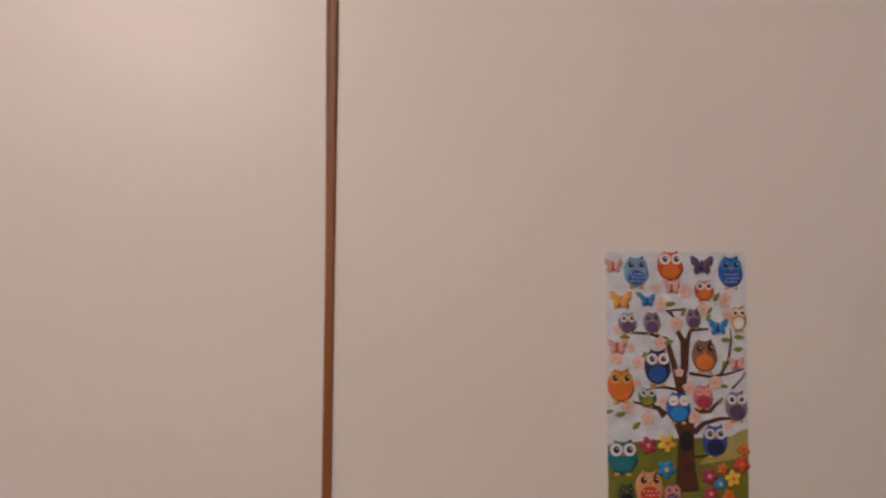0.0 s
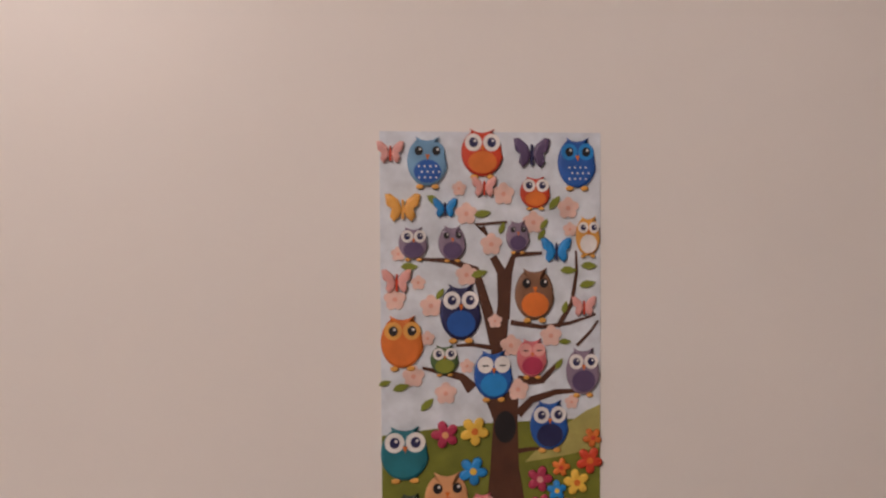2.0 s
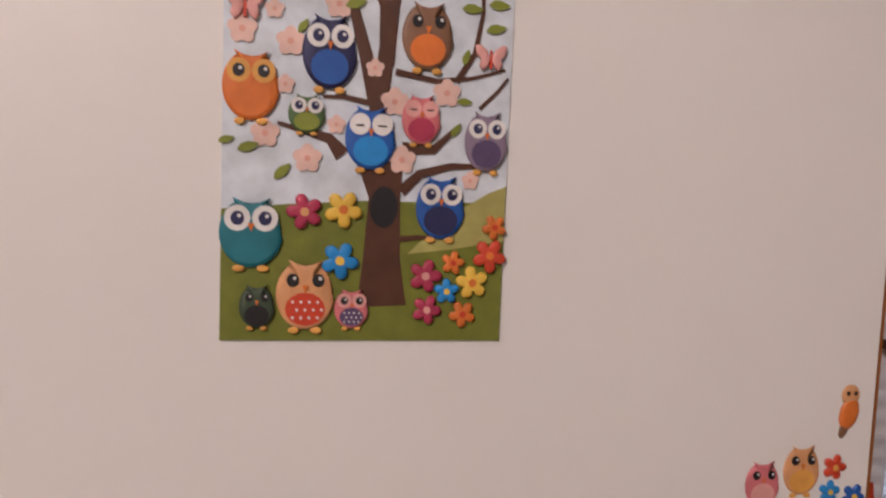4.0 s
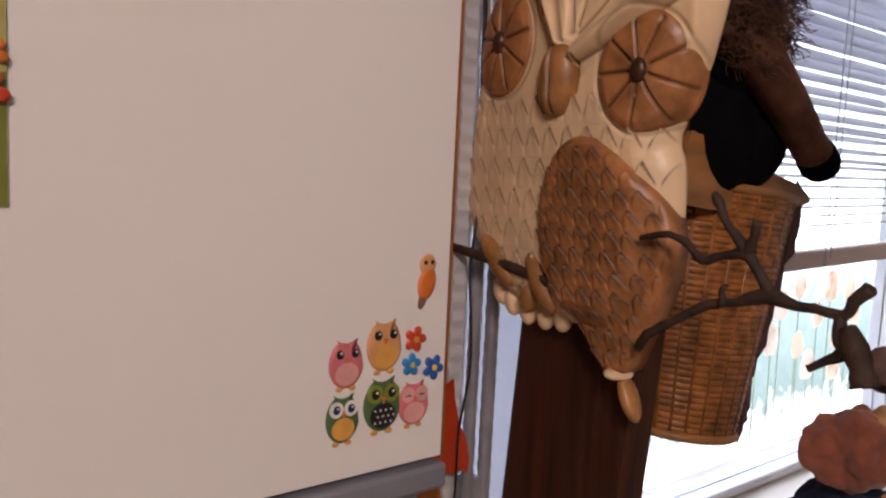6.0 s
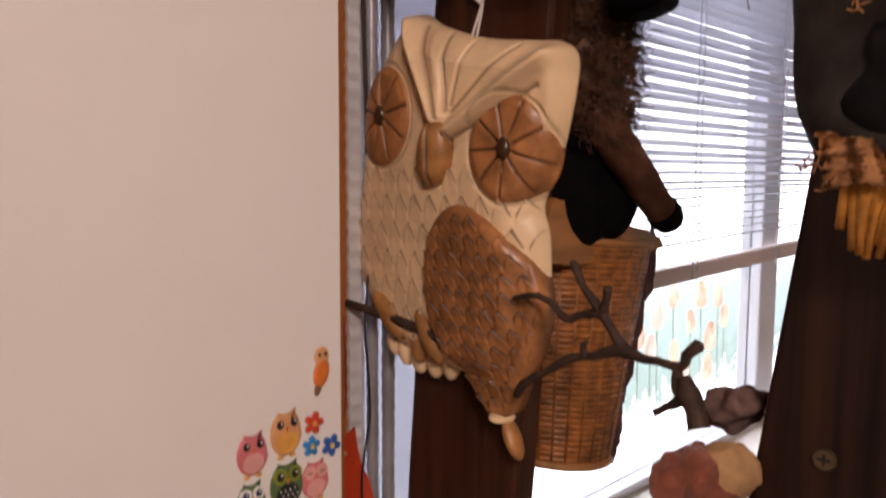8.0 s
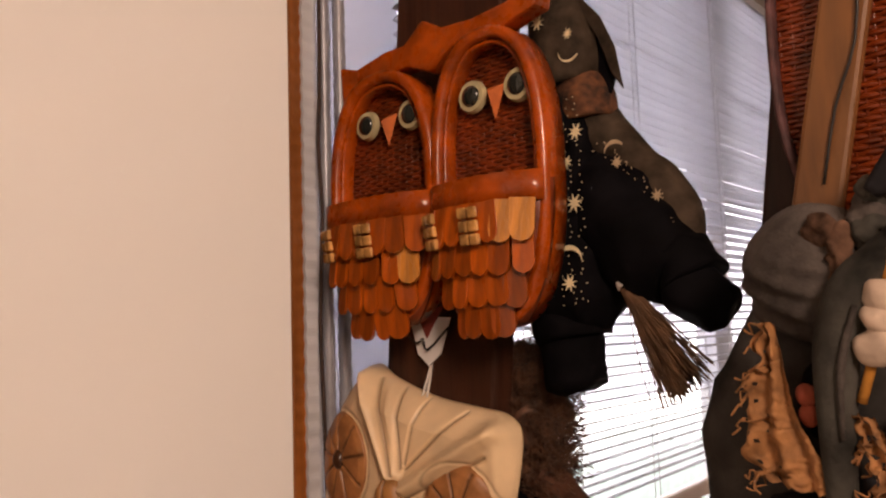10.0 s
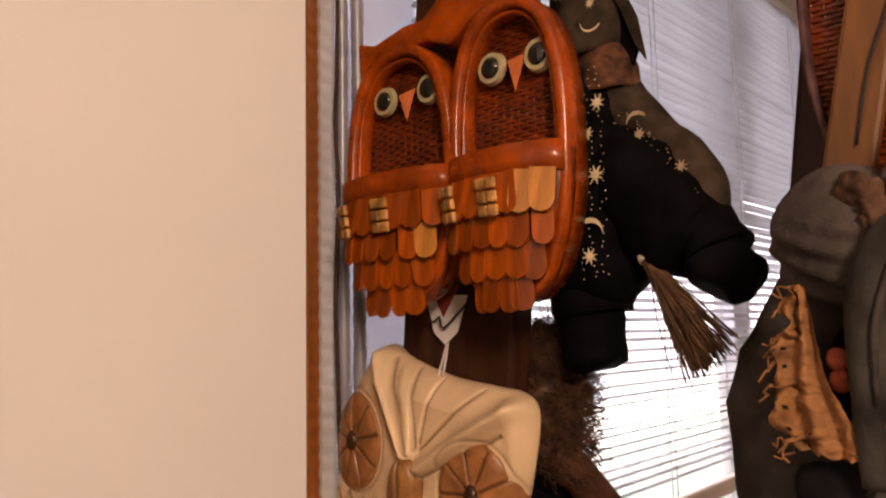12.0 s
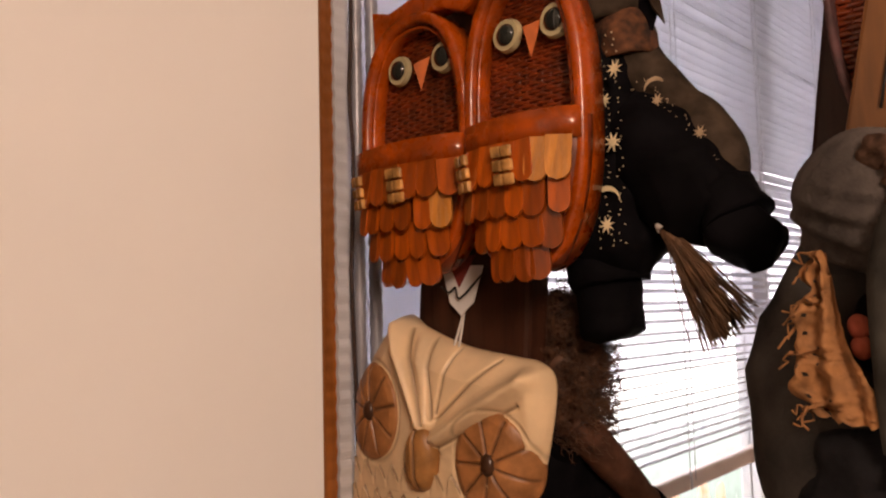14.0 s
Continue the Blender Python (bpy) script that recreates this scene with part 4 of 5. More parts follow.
    wpart("beak", fixed(bk2), M["beak"], wk, "orange pointed flap")
# crest across the top
cr_ = bmesh.new()
crest = [(0.222, 2.232), (0.19, 2.222), (0.14, 2.232), (0.105, 2.232), (0.075, 2.255), (0.045, 2.238), (0.0, 2.235), (-0.05, 2.240), (-0.098, 2.268), (-0.088, 2.225), (-0.045, 2.214),
         (-0.01, 2.215), (0.03, 2.210), (0.066, 2.190), (0.10, 2.204), (0.15, 2.202), (0.20, 2.192), (0.218, 2.182)]
prism(cr_, [(0.694, y, z - 0.006) for y, z in crest], (0.028, 0, 0))
fixed(cr_)
bmesh.ops.bevel(cr_, geom=cr_.edges[:], offset=0.004, segments=2, affect="EDGES", profile=0.6)
wpart("crest", cr_, M["rim"], wk, "carved wooden crest")

# ---- pouch basket of golden osier with a doll in it ----
ob = thing("osier_basket", (0.87, 0.05, 1.28), "golden woven osier pouch basket hanging behind the plaque", "basket")


def bsk(th, f):
    """A point of the basket's skin: angle round it, and height 0..1."""
    cx, cy = 0.882 + 0.045 * f, 0.100
    rx, ry = 0.070 + 0.046 * f, 0.058 + 0.012 * f
    return Vector((cx + rx * math.cos(th), cy + ry * math.sin(th), 1.282 + 0.276 * f + 0.010 * math.cos(th) * -1))


bw = bmesh.new()
NR = 40
for r_ in range(NR):
    f = r_ / (NR - 1)
    va = []
    for k in range(49):
        th = -math.pi + math.pi * 2 * k / 48
        p = bsk(th, f)
        nrm = Vector((math.cos(th), math.sin(th), 0))
        wv = 0.0005 * math.sin(math.pi * k / 2 + math.pi * r_)
        p = p + nrm * wv + Vector((0, 0, 0.0012 * noise.noise(p * 60)))
        va.append([bw.verts.new(p + nrm * 0.0016 * math.cos(t) + Vector((0, 0, 0.0044 * math.sin(t)))) for t in (0, 1.05, 2.09, 3.14, 4.19, 5.24)])
    for a, c in zip(va, va[1:]):
        for j in range(6):
            bw.faces.new((a[j], a[(j + 1) % 6], c[(j + 1) % 6], c[j])).smooth = True
wpart("weave", fixed(bw), M["osier"], ob, "horizontal woven osier strips")
for k in range(24):
    th = 2 * math.pi * k / 24
    wpart("stake", tube(bmesh.new(), [bsk(th, 0), bsk(th, 0.5), bsk(th, 1)], 0.0024, 5, smooth_path=1), M["osier"], ob)
ln = bmesh.new()
lr = [[ln.verts.new(Vector((0.882 + 0.045 * f + (bsk(2 * math.pi * k / 32, f).x - 0.882 - 0.045 * f) * 0.965, 0.100 + (bsk(2 * math.pi * k / 32, f).y - 0.100) * 0.965, bsk(2 * math.pi * k / 32, f).z))) for k in range(32)] for f in (0.0, 0.5, 1.0)]
for a, c in zip(lr, lr[1:]):
    for k in range(32):
        ln.faces.new((a[k], a[(k + 1) % 32], c[(k + 1) % 32], c[k])).smooth = True
wpart("lining", ln, M["osier"], ob)
bl = bmesh.new()
ringA = [bsk(2 * math.pi * k / 40, 0.02) for k in range(40)]
prism(bl, [Vector((0.882 + (p.x - 0.882) * 0.97, 0.100 + (p.y - 0.100) * 0.97, p.z)) for p in ringA], (0, 0, 0.004))
wpart("bottom", fixed(bl), M["osier"], ob)
for f in (0.0, 1.0):
    tube_pts = [bsk(2 * math.pi * k / 24, f) for k in range(25)]
    wpart("rim", tube(bmesh.new(), tube_pts, 0.0055, 8, smooth_path=2), M["board"], ob)
bt = bmesh.new()
arch = [(0.775, 1.545), (0.775, 1.612), (0.79, 1.616), (0.82, 1.612), (0.868, 1.606), (0.885, 1.585), (0.94, 1.580), (1.005, 1.566), (1.01, 1.545)]
prism(bt, [(float(x), 0.042, float(z)) for x, z in catmull(arch, 4)], (0, 0.008, 0))
wpart("top_board", fixed(bt), M["board"], ob, "thin tan board at the rim")
rb = random.Random(8)
for k in range(46):
    f = rb.uniform(0.05, 0.97)
    bk_ = bmesh.new()
    p = bsk(rb.uniform(-0.55, 0.05), f) + Vector((0.004, -0.004, 0))
    sx, sz = rb.uniform(0.008, 0.016), rb.uniform(0.02, 0.045)
    a = rb.uniform(-0.4, 0.4)
    prism(bk_, [p + Vector((rb.uniform(-0.003, 0.006) + u * sx * 0.7, -abs(u) * 0.004, v * sz)) for u, v in ((-1, -0.7), (-0.2, -1), (0.9, -0.6), (1, 0.5), (0.1, 1), (-0.9, 0.6))], (0.002, 0.002, 0))
    wpart("bark_flake", fixed(bk_), M["bark"], ob)

sd = bmesh.new()
blob(sd, (0.850, 0.060, 1.64), (0.065, 0.040, 0.085), jitter=0.008, mi=2)
blob(sd, (0.832, 0.040, 1.775), (0.036, 0.046, 0.085), jitter=0.03, freq=70, mi=3, seg=32, rings=24)
blob(sd, (0.893, 0.045, 1.628), (0.054, 0.030, 0.058), jitter=0.008, mi=2)
blob(sd, (0.835, 0.04, 1.70), (0.045, 0.03, 0.05), jitter=0.01, mi=2)
tube(sd, [(0.805, 0.020, 1.716), (0.83, 0.010, 1.696), (0.858, 0.002, 1.666), (0.890, -0.002, 1.638), (0.917, -0.004, 1.614), (0.938, -0.006, 1.598)], [0.020, 0.023, 0.0225, 0.021, 0.0195, 0.020], 14, mi=1)
tube(sd, [(0.930, -0.006, 1.604), (0.943, -0.006, 1.594), (0.952, -0.006, 1.586)], [0.021, 0.022, 0.018], 14, mi=2)
rh = random.Random(21)
for k in range(4600):
    u = rh.random()
    c = Vector((0.845 + rh.uniform(-0.06, 0.025), 0.025 + rh.uniform(-0.03, 0.045), 1.70 + 0.15 * u + rh.uniform(-0.02, 0.02)))
    out = Vector((rh.uniform(0.1, 1), rh.uniform(-1, 0.3), rh.uniform(-0.9, 0.6))).normalized()
    L, r0, ph = rh.uniform(0.014, 0.034), rh.uniform(0.0018, 0.0042), rh.uniform(0, 6.28)
    side = out.orthogonal().normalized()
    s3 = out.cross(side)
    tube(sd, [c + out * (L * q / 6) + r0 * (math.cos(ph + q * 1.5) * side + math.sin(ph + q * 1.5) * s3) for q in range(7)], 0.00045, 3, mi=3, smooth_path=1, cap=False)
sdm = mesh_of("hair_doll", sd, [M["darkgrey"], M["brownsleeve"], M["velvet"], M["hair"]])
tagged(new("hair_doll", sdm), "dark cloth doll with curly brown hair and brown sleeve", "doll")

# ---- black star-printed hanging doll: one mesh ----
wd_ = bmesh.new()


def crumple(bm_, v0, amp, freq):
    """Cloth folds on the vertices from number v0 on."""
    bm_.verts.ensure_lookup_table()
    for v in bm_.verts[v0:]:
        v.co += amp * Vector((noise.noise(v.co * freq), noise.noise(v.co * freq + Vector((7, 0, 0))), 0.6 * noise.noise(v.co * freq + Vector((0, 7, 0)))))


# robe, sleeve, gathered cuff, mitten
tube(wd_, [(0.80, -0.040, 2.14), (0.80, -0.050, 2.08), (0.80, -0.060, 2.02), (0.80, -0.062, 1.96), (0.80, -0.060, 1.915), (0.80, -0.054, 1.884)], [0.040, 0.052, 0.060, 0.062, 0.058, 0.034], 30, mi=0, smooth_path=5)
tube(wd_, [(0.80, -0.075, 2.045), (0.795, -0.110, 2.010), (0.79, -0.145, 1.970), (0.788, -0.172, 1.945), (0.786, -0.190, 1.930)], [0.040, 0.054, 0.053, 0.047, 0.036], 30, mi=0, smooth_path=6)
tube(wd_, [(0.786, -0.184, 1.948), (0.786, -0.196, 1.934), (0.785, -0.204, 1.922)], [0.040, 0.034, 0.036], 24, mi=0)
tube(wd_, [(0.785, -0.196, 1.920), (0.782, -0.214, 1.906), (0.780, -0.232, 1.895), (0.780, -0.244, 1.888)], [0.032, 0.030, 0.025, 0.014], 24, mi=0, smooth_path=4)
crumple(wd_, 0, 0.010, 30)
n0 = len(wd_.verts)
# frilled ankle and boot
tube(wd_, [(0.80, -0.050, 1.905), (0.80, -0.047, 1.888), (0.80, -0.046, 1.872), (0.80, -0.047, 1.866)], [0.036, 0.047, 0.045, 0.032], 30, mi=0, smooth_path=3)
tube(wd_, [(0.80, -0.047, 1.874), (0.80, -0.048, 1.850), (0.798, -0.050, 1.830), (0.795, -0.054, 1.816), (0.795, -0.056, 1.808)], [0.035, 0.035, 0.037, 0.034, 0.018], 26, mi=0, smooth_path=4)
crumple(wd_, n0, 0.004, 40)
n0 = len(wd_.verts)
# printed cape over the shoulder, collar and hat brim
tube(wd_, [(0.812, -0.072, 2.140), (0.812, -0.084, 2.105), (0.812, -0.110, 2.074), (0.81, -0.134, 2.046), (0.808, -0.160, 2.022), (0.806, -0.178, 1.998), (0.804, -0.189, 1.974), (0.80, -0.196, 1.955)],
     [0.030, 0.034, 0.032, 0.030, 0.030, 0.028, 0.021, 0.010], 26, mi=1, smooth_path=5)
tube(wd_, [(0.80, -0.070, 2.158), (0.80, -0.078, 2.135), (0.80, -0.080, 2.112)], [0.030, 0.036, 0.034], 24, mi=3, smooth_path=3)
tube(wd_, [(0.80, -0.030, 2.32), (0.80, -0.045, 2.26), (0.80, -0.056, 2.20), (0.80, -0.064, 2.155)], [0.020, 0.034, 0.044, 0.036], 24, mi=1, smooth_path=4)
crumple(wd_, n0, 0.0045, 30)
prism(wd_, [(0.79, -0.066, 2.272), (0.79, -0.090, 2.25), (0.79, -0.109, 2.226), (0.79, -0.1256, 2.187), (0.79, -0.1334, 2.139), (0.79, -0.120, 2.160), (0.79, -0.104, 2.205), (0.79, -0.088, 2.233)], (0.005, 0.003, 0), mi=1)
prism(wd_, [(0.797, -0.085, 2.245), (0.797, -0.106, 2.205), (0.797, -0.120, 2.160), (0.797, -0.112, 2.139), (0.797, -0.092, 2.152)], (0.006, 0, 0), mi=0)


def star(bm_, x, y, z, r, n=8, mi=2, ph=0.2):
    pts = [(x, y + (r if k % 2 == 0 else r * 0.36) * math.sin(ph + math.pi * k / n), z + (r if k % 2 == 0 else r * 0.36) * math.cos(ph + math.pi * k / n)) for k in range(2 * n)]
    prism(bm_, pts, (0.0012, 0, 0), mi)


def moon(bm_, x, y, z, r, ph, mi=2):
    o_ = [(x, y + r * math.sin(ph + t), z + r * math.cos(ph + t)) for t in np.linspace(-1.3, 1.3, 9)]
    i_ = [(x, y + 1.0 * r * math.sin(ph + t) * 0.96, z + r * 0.72 * math.cos(ph + t) - 0.001) for t in np.linspace(1.2, -1.2, 9)]
    prism(bm_, [tuple(map(float, p)) for p in o_ + i_], (0.0012, 0, 0), mi)


def front(y, z):
    """Where the robe's front skin lies, seen along x."""
    u = min(0.97, abs(y + 0.060) / 0.062)
    return 0.788 - 0.060 * math.sqrt(1 - u * u)


for y, z, r in ((-0.104, 2.086, 0.0105), (-0.091, 2.0555, 0.0085), (-0.0985, 2.011, 0.0115), (-0.088, 1.9275, 0.0105), (-0.066, 2.214, 0.010), (-0.100, 2.194, 0.007)):
    star(wd_, min(0.734, front(y, z)), y, z, 0.9 * r)
for y, z, r, ph in ((-0.0885, 1.952, 0.0155, -0.35), (-0.069, 2.240, 0.011, 0.6), (-0.0995, 2.176, 0.013, 2.9)):
    moon(wd_, min(0.735, front(y, z)), y, z, r, ph)
for y, z, r, ph in ((-0.1300, 2.066, 0.012, 0.3), (-0.163, 1.996, 0.014, -0.3)):
    moon(wd_, 0.767, y, z, r, ph, 4)
for y, z in ((-0.132, 2.053), (-0.176, 2.012), (-0.186, 1.982), (-0.168, 1.988)):
    star(wd_, 0.767, y, z, 0.0075, mi=4)
rw = random.Random(2)
for k in range(50):
    f = rw.random()
    y, z = -0.100 - 0.085 * f, 2.085 - 0.095 * f + rw.uniform(-0.012, 0.016)
    blob(wd_, (0.769, y, z), (0.0008, 0.0008, 0.0008), seg=6, rings=4, mi=4)
for k in range(90):
    z = 1.905 + 0.225 * (k // 3) / 30
    y = (-0.078, -0.092, -0.106)[k % 3] + rw.uniform(-0.004, 0.004)
    blob(wd_, (min(0.7345, front(y, z)), y, z + rw.uniform(-0.003, 0.003)), (0.0008, 0.0008, 0.0008), seg=6, rings=4, mi=2)
M["dimprint"] = mat("faded_gold_print", (0.48, 0.35, 0.22), 0.6, 0.15, 60, 0)
dm = mesh_of("star_doll", wd_, [M["velvet"], M["starcloth"], M["gold"], M["orangecloth"], M["dimprint"]])
tagged(new("star_doll", dm), "black velvet hanging doll printed with gold stars", "doll")

# ---- little broom ----
br = thing("toy_broom", (0.765, -0.16, 1.88), "small brown straw broom hanging against the blind", "broom")
wpart("handle", tube(bmesh.new(), [(0.775, -0.108, 1.975), (0.77, -0.124, 1.945), (0.766, -0.135, 1.922)], [0.004, 0.005, 0.007], 8), M["straw"], br)
wpart("binding", tube(bmesh.new(), [(0.767, -0.1325, 1.928), (0.766, -0.1355, 1.921)], 0.0085, 12, smooth_path=1), M["string"], br, "white thread binding")
bs2 = bmesh.new()
r5 = random.Random(5)
for k in range(260):
    f = r5.gauss(0, 0.42)
    end = Vector((0.762 + r5.uniform(-0.02, 0.02), -0.198 - 0.026 * f, 1.824 + 0.018 * f + r5.uniform(-0.012, 0.012)))
    if k % 29 == 0:
        end += Vector((0, r5.uniform(-0.03, 0.04), -0.006))
    st_ = Vector((0.766 + r5.uniform(-0.005, 0.005), -0.1345 + r5.uniform(-0.005, 0.005), 1.923))
    md = (st_ + end) / 2 + Vector((r5.uniform(-0.004, 0.004), r5.uniform(-0.005, 0.005), r5.uniform(-0.004, 0.004)))
    tube(bs2, [st_, md, end], 0.0007, 3, smooth_path=2, cap=False)
wpart("bristles", bs2, M["straw"], br, "fine brown straw bristles")

# ---- grey felt doll with raffia on the leaning post: one mesh ----
gd = bmesh.new()
# knitted head: turned rolls of knitting round a ball
blob(gd, (0.695, -0.334, 1.919), (0.048, 0.0535, 0.057), mi=0, seg=72, rings=60)
for v in gd.verts:
    d = v.co - Vector((0.695, -0.334, 1.919))
    low = max(0.0, min(1.0, (0.012 - d.z) / 0.02))
    v.co += d.normalized() * (0.0026 * low * math.sin(340 * (d.z - 0.30 * d.y - 4 * d.y * d.y)) + 0.0006 * math.sin(1500 * d.y) + 0.003 * noise.noise(v.co * 24))
n0 = len(gd.verts)
# frayed grey tuft beside it, dark knit patch
for k in range(9):
    a = k * 2.4
    blob(gd, (0.668 + 0.006 * math.sin(a * 3), -0.400 + 0.018 * math.cos(a), 1.957 + 0.022 * math.sin(a)), (0.013, 0.015, 0.014), mi=0 if k % 2 == 0 else 7, jitter=0.004, freq=120, seg=24, rings=16)
blob(gd, (0.656, -0.352, 1.950), (0.008, 0.014, 0.012), mi=6, jitter=0.004, freq=120, seg=24, rings=16)
blob(gd, (0.655, -0.364, 1.928), (0.010, 0.010, 0.024), mi=6, jitter=0.008, freq=110, seg=24, rings=16)
tube(gd, [(0.655, -0.415, 2.005), (0.652, -0.400, 1.985), (0.650, -0.388, 1.972)], [0.012, 0.010, 0.006], 14, mi=1)
# hanging sleeve with a pale streak, and its hand
tube(gd, [(0.655, -0.412, 1.945), (0.648, -0.393, 1.925), (0.644, -0.372, 1.902), (0.643, -0.3595, 1.861), (0.643, -0.356, 1.797), (0.645, -0.3555, 1.742)], [0.012, 0.015, 0.017, 0.0162, 0.0125, 0.0095], 20, mi=7, smooth_path=5)
tube(gd, [(0.627, -0.378, 1.893), (0.626, -0.366, 1.850), (0.629, -0.363, 1.800)], [0.002, 0.003, 0.0015], 8, mi=0)
blob(gd, (0.645, -0.357, 1.729), (0.010, 0.011, 0.014), mi=7, jitter=0.006, freq=90)
# body: a full cloak over a dark skirt
n1 = len(gd.verts)
tube(gd, [(0.708, -0.330, 1.905), (0.708, -0.322, 1.872), (0.708, -0.323, 1.838), (0.708, -0.325, 1.792), (0.708, -0.325, 1.741), (0.708, -0.325, 1.691), (0.708, -0.325, 1.655)], [0.030, 0.052, 0.083, 0.099, 0.096, 0.088, 0.070], 44, mi=8, smooth_path=6)
gd.verts.ensure_lookup_table()
for v in gd.verts[n1:]:
    v.co.x = 0.708 + (v.co.x - 0.708) * 0.44
    v.co += 0.006 * Vector((noise.noise(v.co * 20), noise.noise(v.co * 20 + Vector((5, 0, 0))), 0))
blob(gd, (0.688, -0.352, 1.712), (0.038, 0.076, 0.056), mi=1, jitter=0.018, freq=26, seg=36, rings=26)
for y, z in ((-0.333, 1.827), (-0.3335, 1.813), (-0.402, 1.812)):
    blob(gd, (0.655, y, z), (0.006, 0.0075, 0.009), mi=3, jitter=0.002, freq=60)
blob(gd, (0.668, -0.338, 1.822), (0.010, 0.014, 0.030), mi=9)
r6 = random.Random(6)


def along(u, table):
    for (u0, v0), (u1, v1) in zip(table, table[1:]):
        if u <= u1:
            return v0 + (v1 - v0) * (u - u0) / (u1 - u0)
    return table[-1][1]


def lace(dy, ztop, drop, outer, inner, x0, NI=84, NJ=22):
    """A ruffled strip of crocheted lace with a scalloped, ragged outer edge and open stitches."""
    grid = []
    for i in range(NI):
        u = i / (NI - 1)
        line = []
        for j in range(NJ):
            w = j / (NJ - 1)
            free = (1 - w) ** 2
            y = along(u, outer) * (1 - w) + along(u, inner) * w + dy
            scal = 0.0050 * abs(math.sin(u * 34)) * free + 0.009 * noise.noise(Vector((u * 15, w * 2, dy * 9))) * (free + 0.12)
            fold = 0.006 * math.sin(w * 15 + 4 * u) * (1 - 0.4 * w) + 0.006 * free * math.sin(u * 40 + w * 6) + 0.003 * noise.noise(Vector((u * 30, w * 9, 3)))
            line.append(gd.verts.new((x0 + fold, y + scal, ztop - drop * u + 0.008 * free * math.sin(u * 21) + 0.003 * noise.noise(Vector((u * 22, w * 8, 7))))))
        grid.append(line)
    for i in range(NI - 1):
        for j in range(NJ - 1):
            if j < 9 and r6.random() < 0.05:
                continue
            f = gd.faces.new((grid[i][j], grid[i][j + 1], grid[i + 1][j + 1], grid[i + 1][j]))
            f.material_index, f.smooth = 2, True
    for k in range(16):
        p0 = Vector(grid[r6.randrange(6, NI)][0].co)
        out = Vector((-0.002, r6.uniform(0.002, 0.009), r6.uniform(-0.010, -0.001)))
        cur = Vector((r6.uniform(-0.003, 0.002), r6.uniform(-0.004, 0.004), r6.uniform(-0.004, 0.004)))
        tube(gd, [p0, p0 + out * 0.5 + cur, p0 + out - cur * 0.5, p0 + out * 1.3 + cur], 0.0009, 4, mi=2, smooth_path=2, cap=False)


lace(0.0, 1.882, 0.124, [(0, -0.306), (0.3, -0.301), (0.45, -0.294), (0.7, -0.292), (0.85, -0.299), (1, -0.307)], [(0, -0.316), (0.25, -0.322), (0.55, -0.329), (0.8, -0.344), (1, -0.349)], 0.643)
lace(0.0, 1.815, 0.060, [(0, -0.366), (0.5, -0.378), (1, -0.388)], [(0, -0.380), (0.5, -0.396), (1, -0.410)], 0.640, 40, 12)
lace(0.0, 1.672, 0.035, [(0, -0.268), (1, -0.282)], [(0, -0.300), (1, -0.325)], 0.668, 40, 14)
for k in range(46):
    y0 = -0.272 - 0.095 * r6.random()
    tube(gd, [(0.690, y0 - 0.01, 1.672), (0.680, y0 - 0.004, 1.640), (0.686, y0 + r6.uniform(-0.01, 0.012), 1.585 + 0.025 * r6.random())], r6.uniform(0.003, 0.0055), 5, mi=4, smooth_path=2)
tube(gd, [(0.637, -0.4075, 1.955), (0.637, -0.396, 1.905), (0.638, -0.385, 1.86), (0.640, -0.374, 1.825)], 0.0036, 10, mi=4)
for y, z, r in ((-0.394, 1.897, 0.014), (-0.3905, 1.884, 0.012), (-0.3875, 1.864, 0.0145)):
    blob(gd, (0.633, y, z), (0.010, 0.0135, r), mi=5, jitter=0.004, freq=80)
for v in gd.verts:
    v.co.y -= 0.008
gm = mesh_of("felt_doll", gd, [M["greywool"], M["darkgrey"], M["raffia"], M["rosefelt"], M["yarn"], M["palecloth"], M["brownwool"], M["slatewool"], M["cloak"], M["velvet"]])
tagged(new("felt_doll", gm), "grey knitted and felt doll with raffia and ochre yarn", "doll")

# ---- dark wicker back and wooden bar high on the leaning post ----
wb = thing("hanging_basket", (0.72, -0.39, 2.10), "dark wicker basket with a wooden bar, partly hidden", "basket")
wpart("woven_panel", weave(-0.396, 2.12, 0.080, 0.17, 0.728, 1.96, 2.32), M["cane"], wb, "dark red-brown woven cane")
wpart("hoop", hoop(-0.396, 2.12, 0.085, 0.176, 0.716, 0.735, 0.006), M["bark"], wb)
bar = nbox(0.700, 0.712, -0.370, -0.330, 1.92, 2.45, bevel=0.004)
for v in bar.verts:
    v.co.y -= 0.20 * (v.co.z - 2.0)
wpart("bar", bar, M["oldbar"], wb, "flat varnished wooden bar")
wpart("wire", tube(bmesh.new(), [(0.698, -0.353, 1.99), (0.697, -0.366, 2.05), (0.697, -0.384, 2.10), (0.697, -0.390, 2.16)], 0.0012, 5), M["cable"], wb)

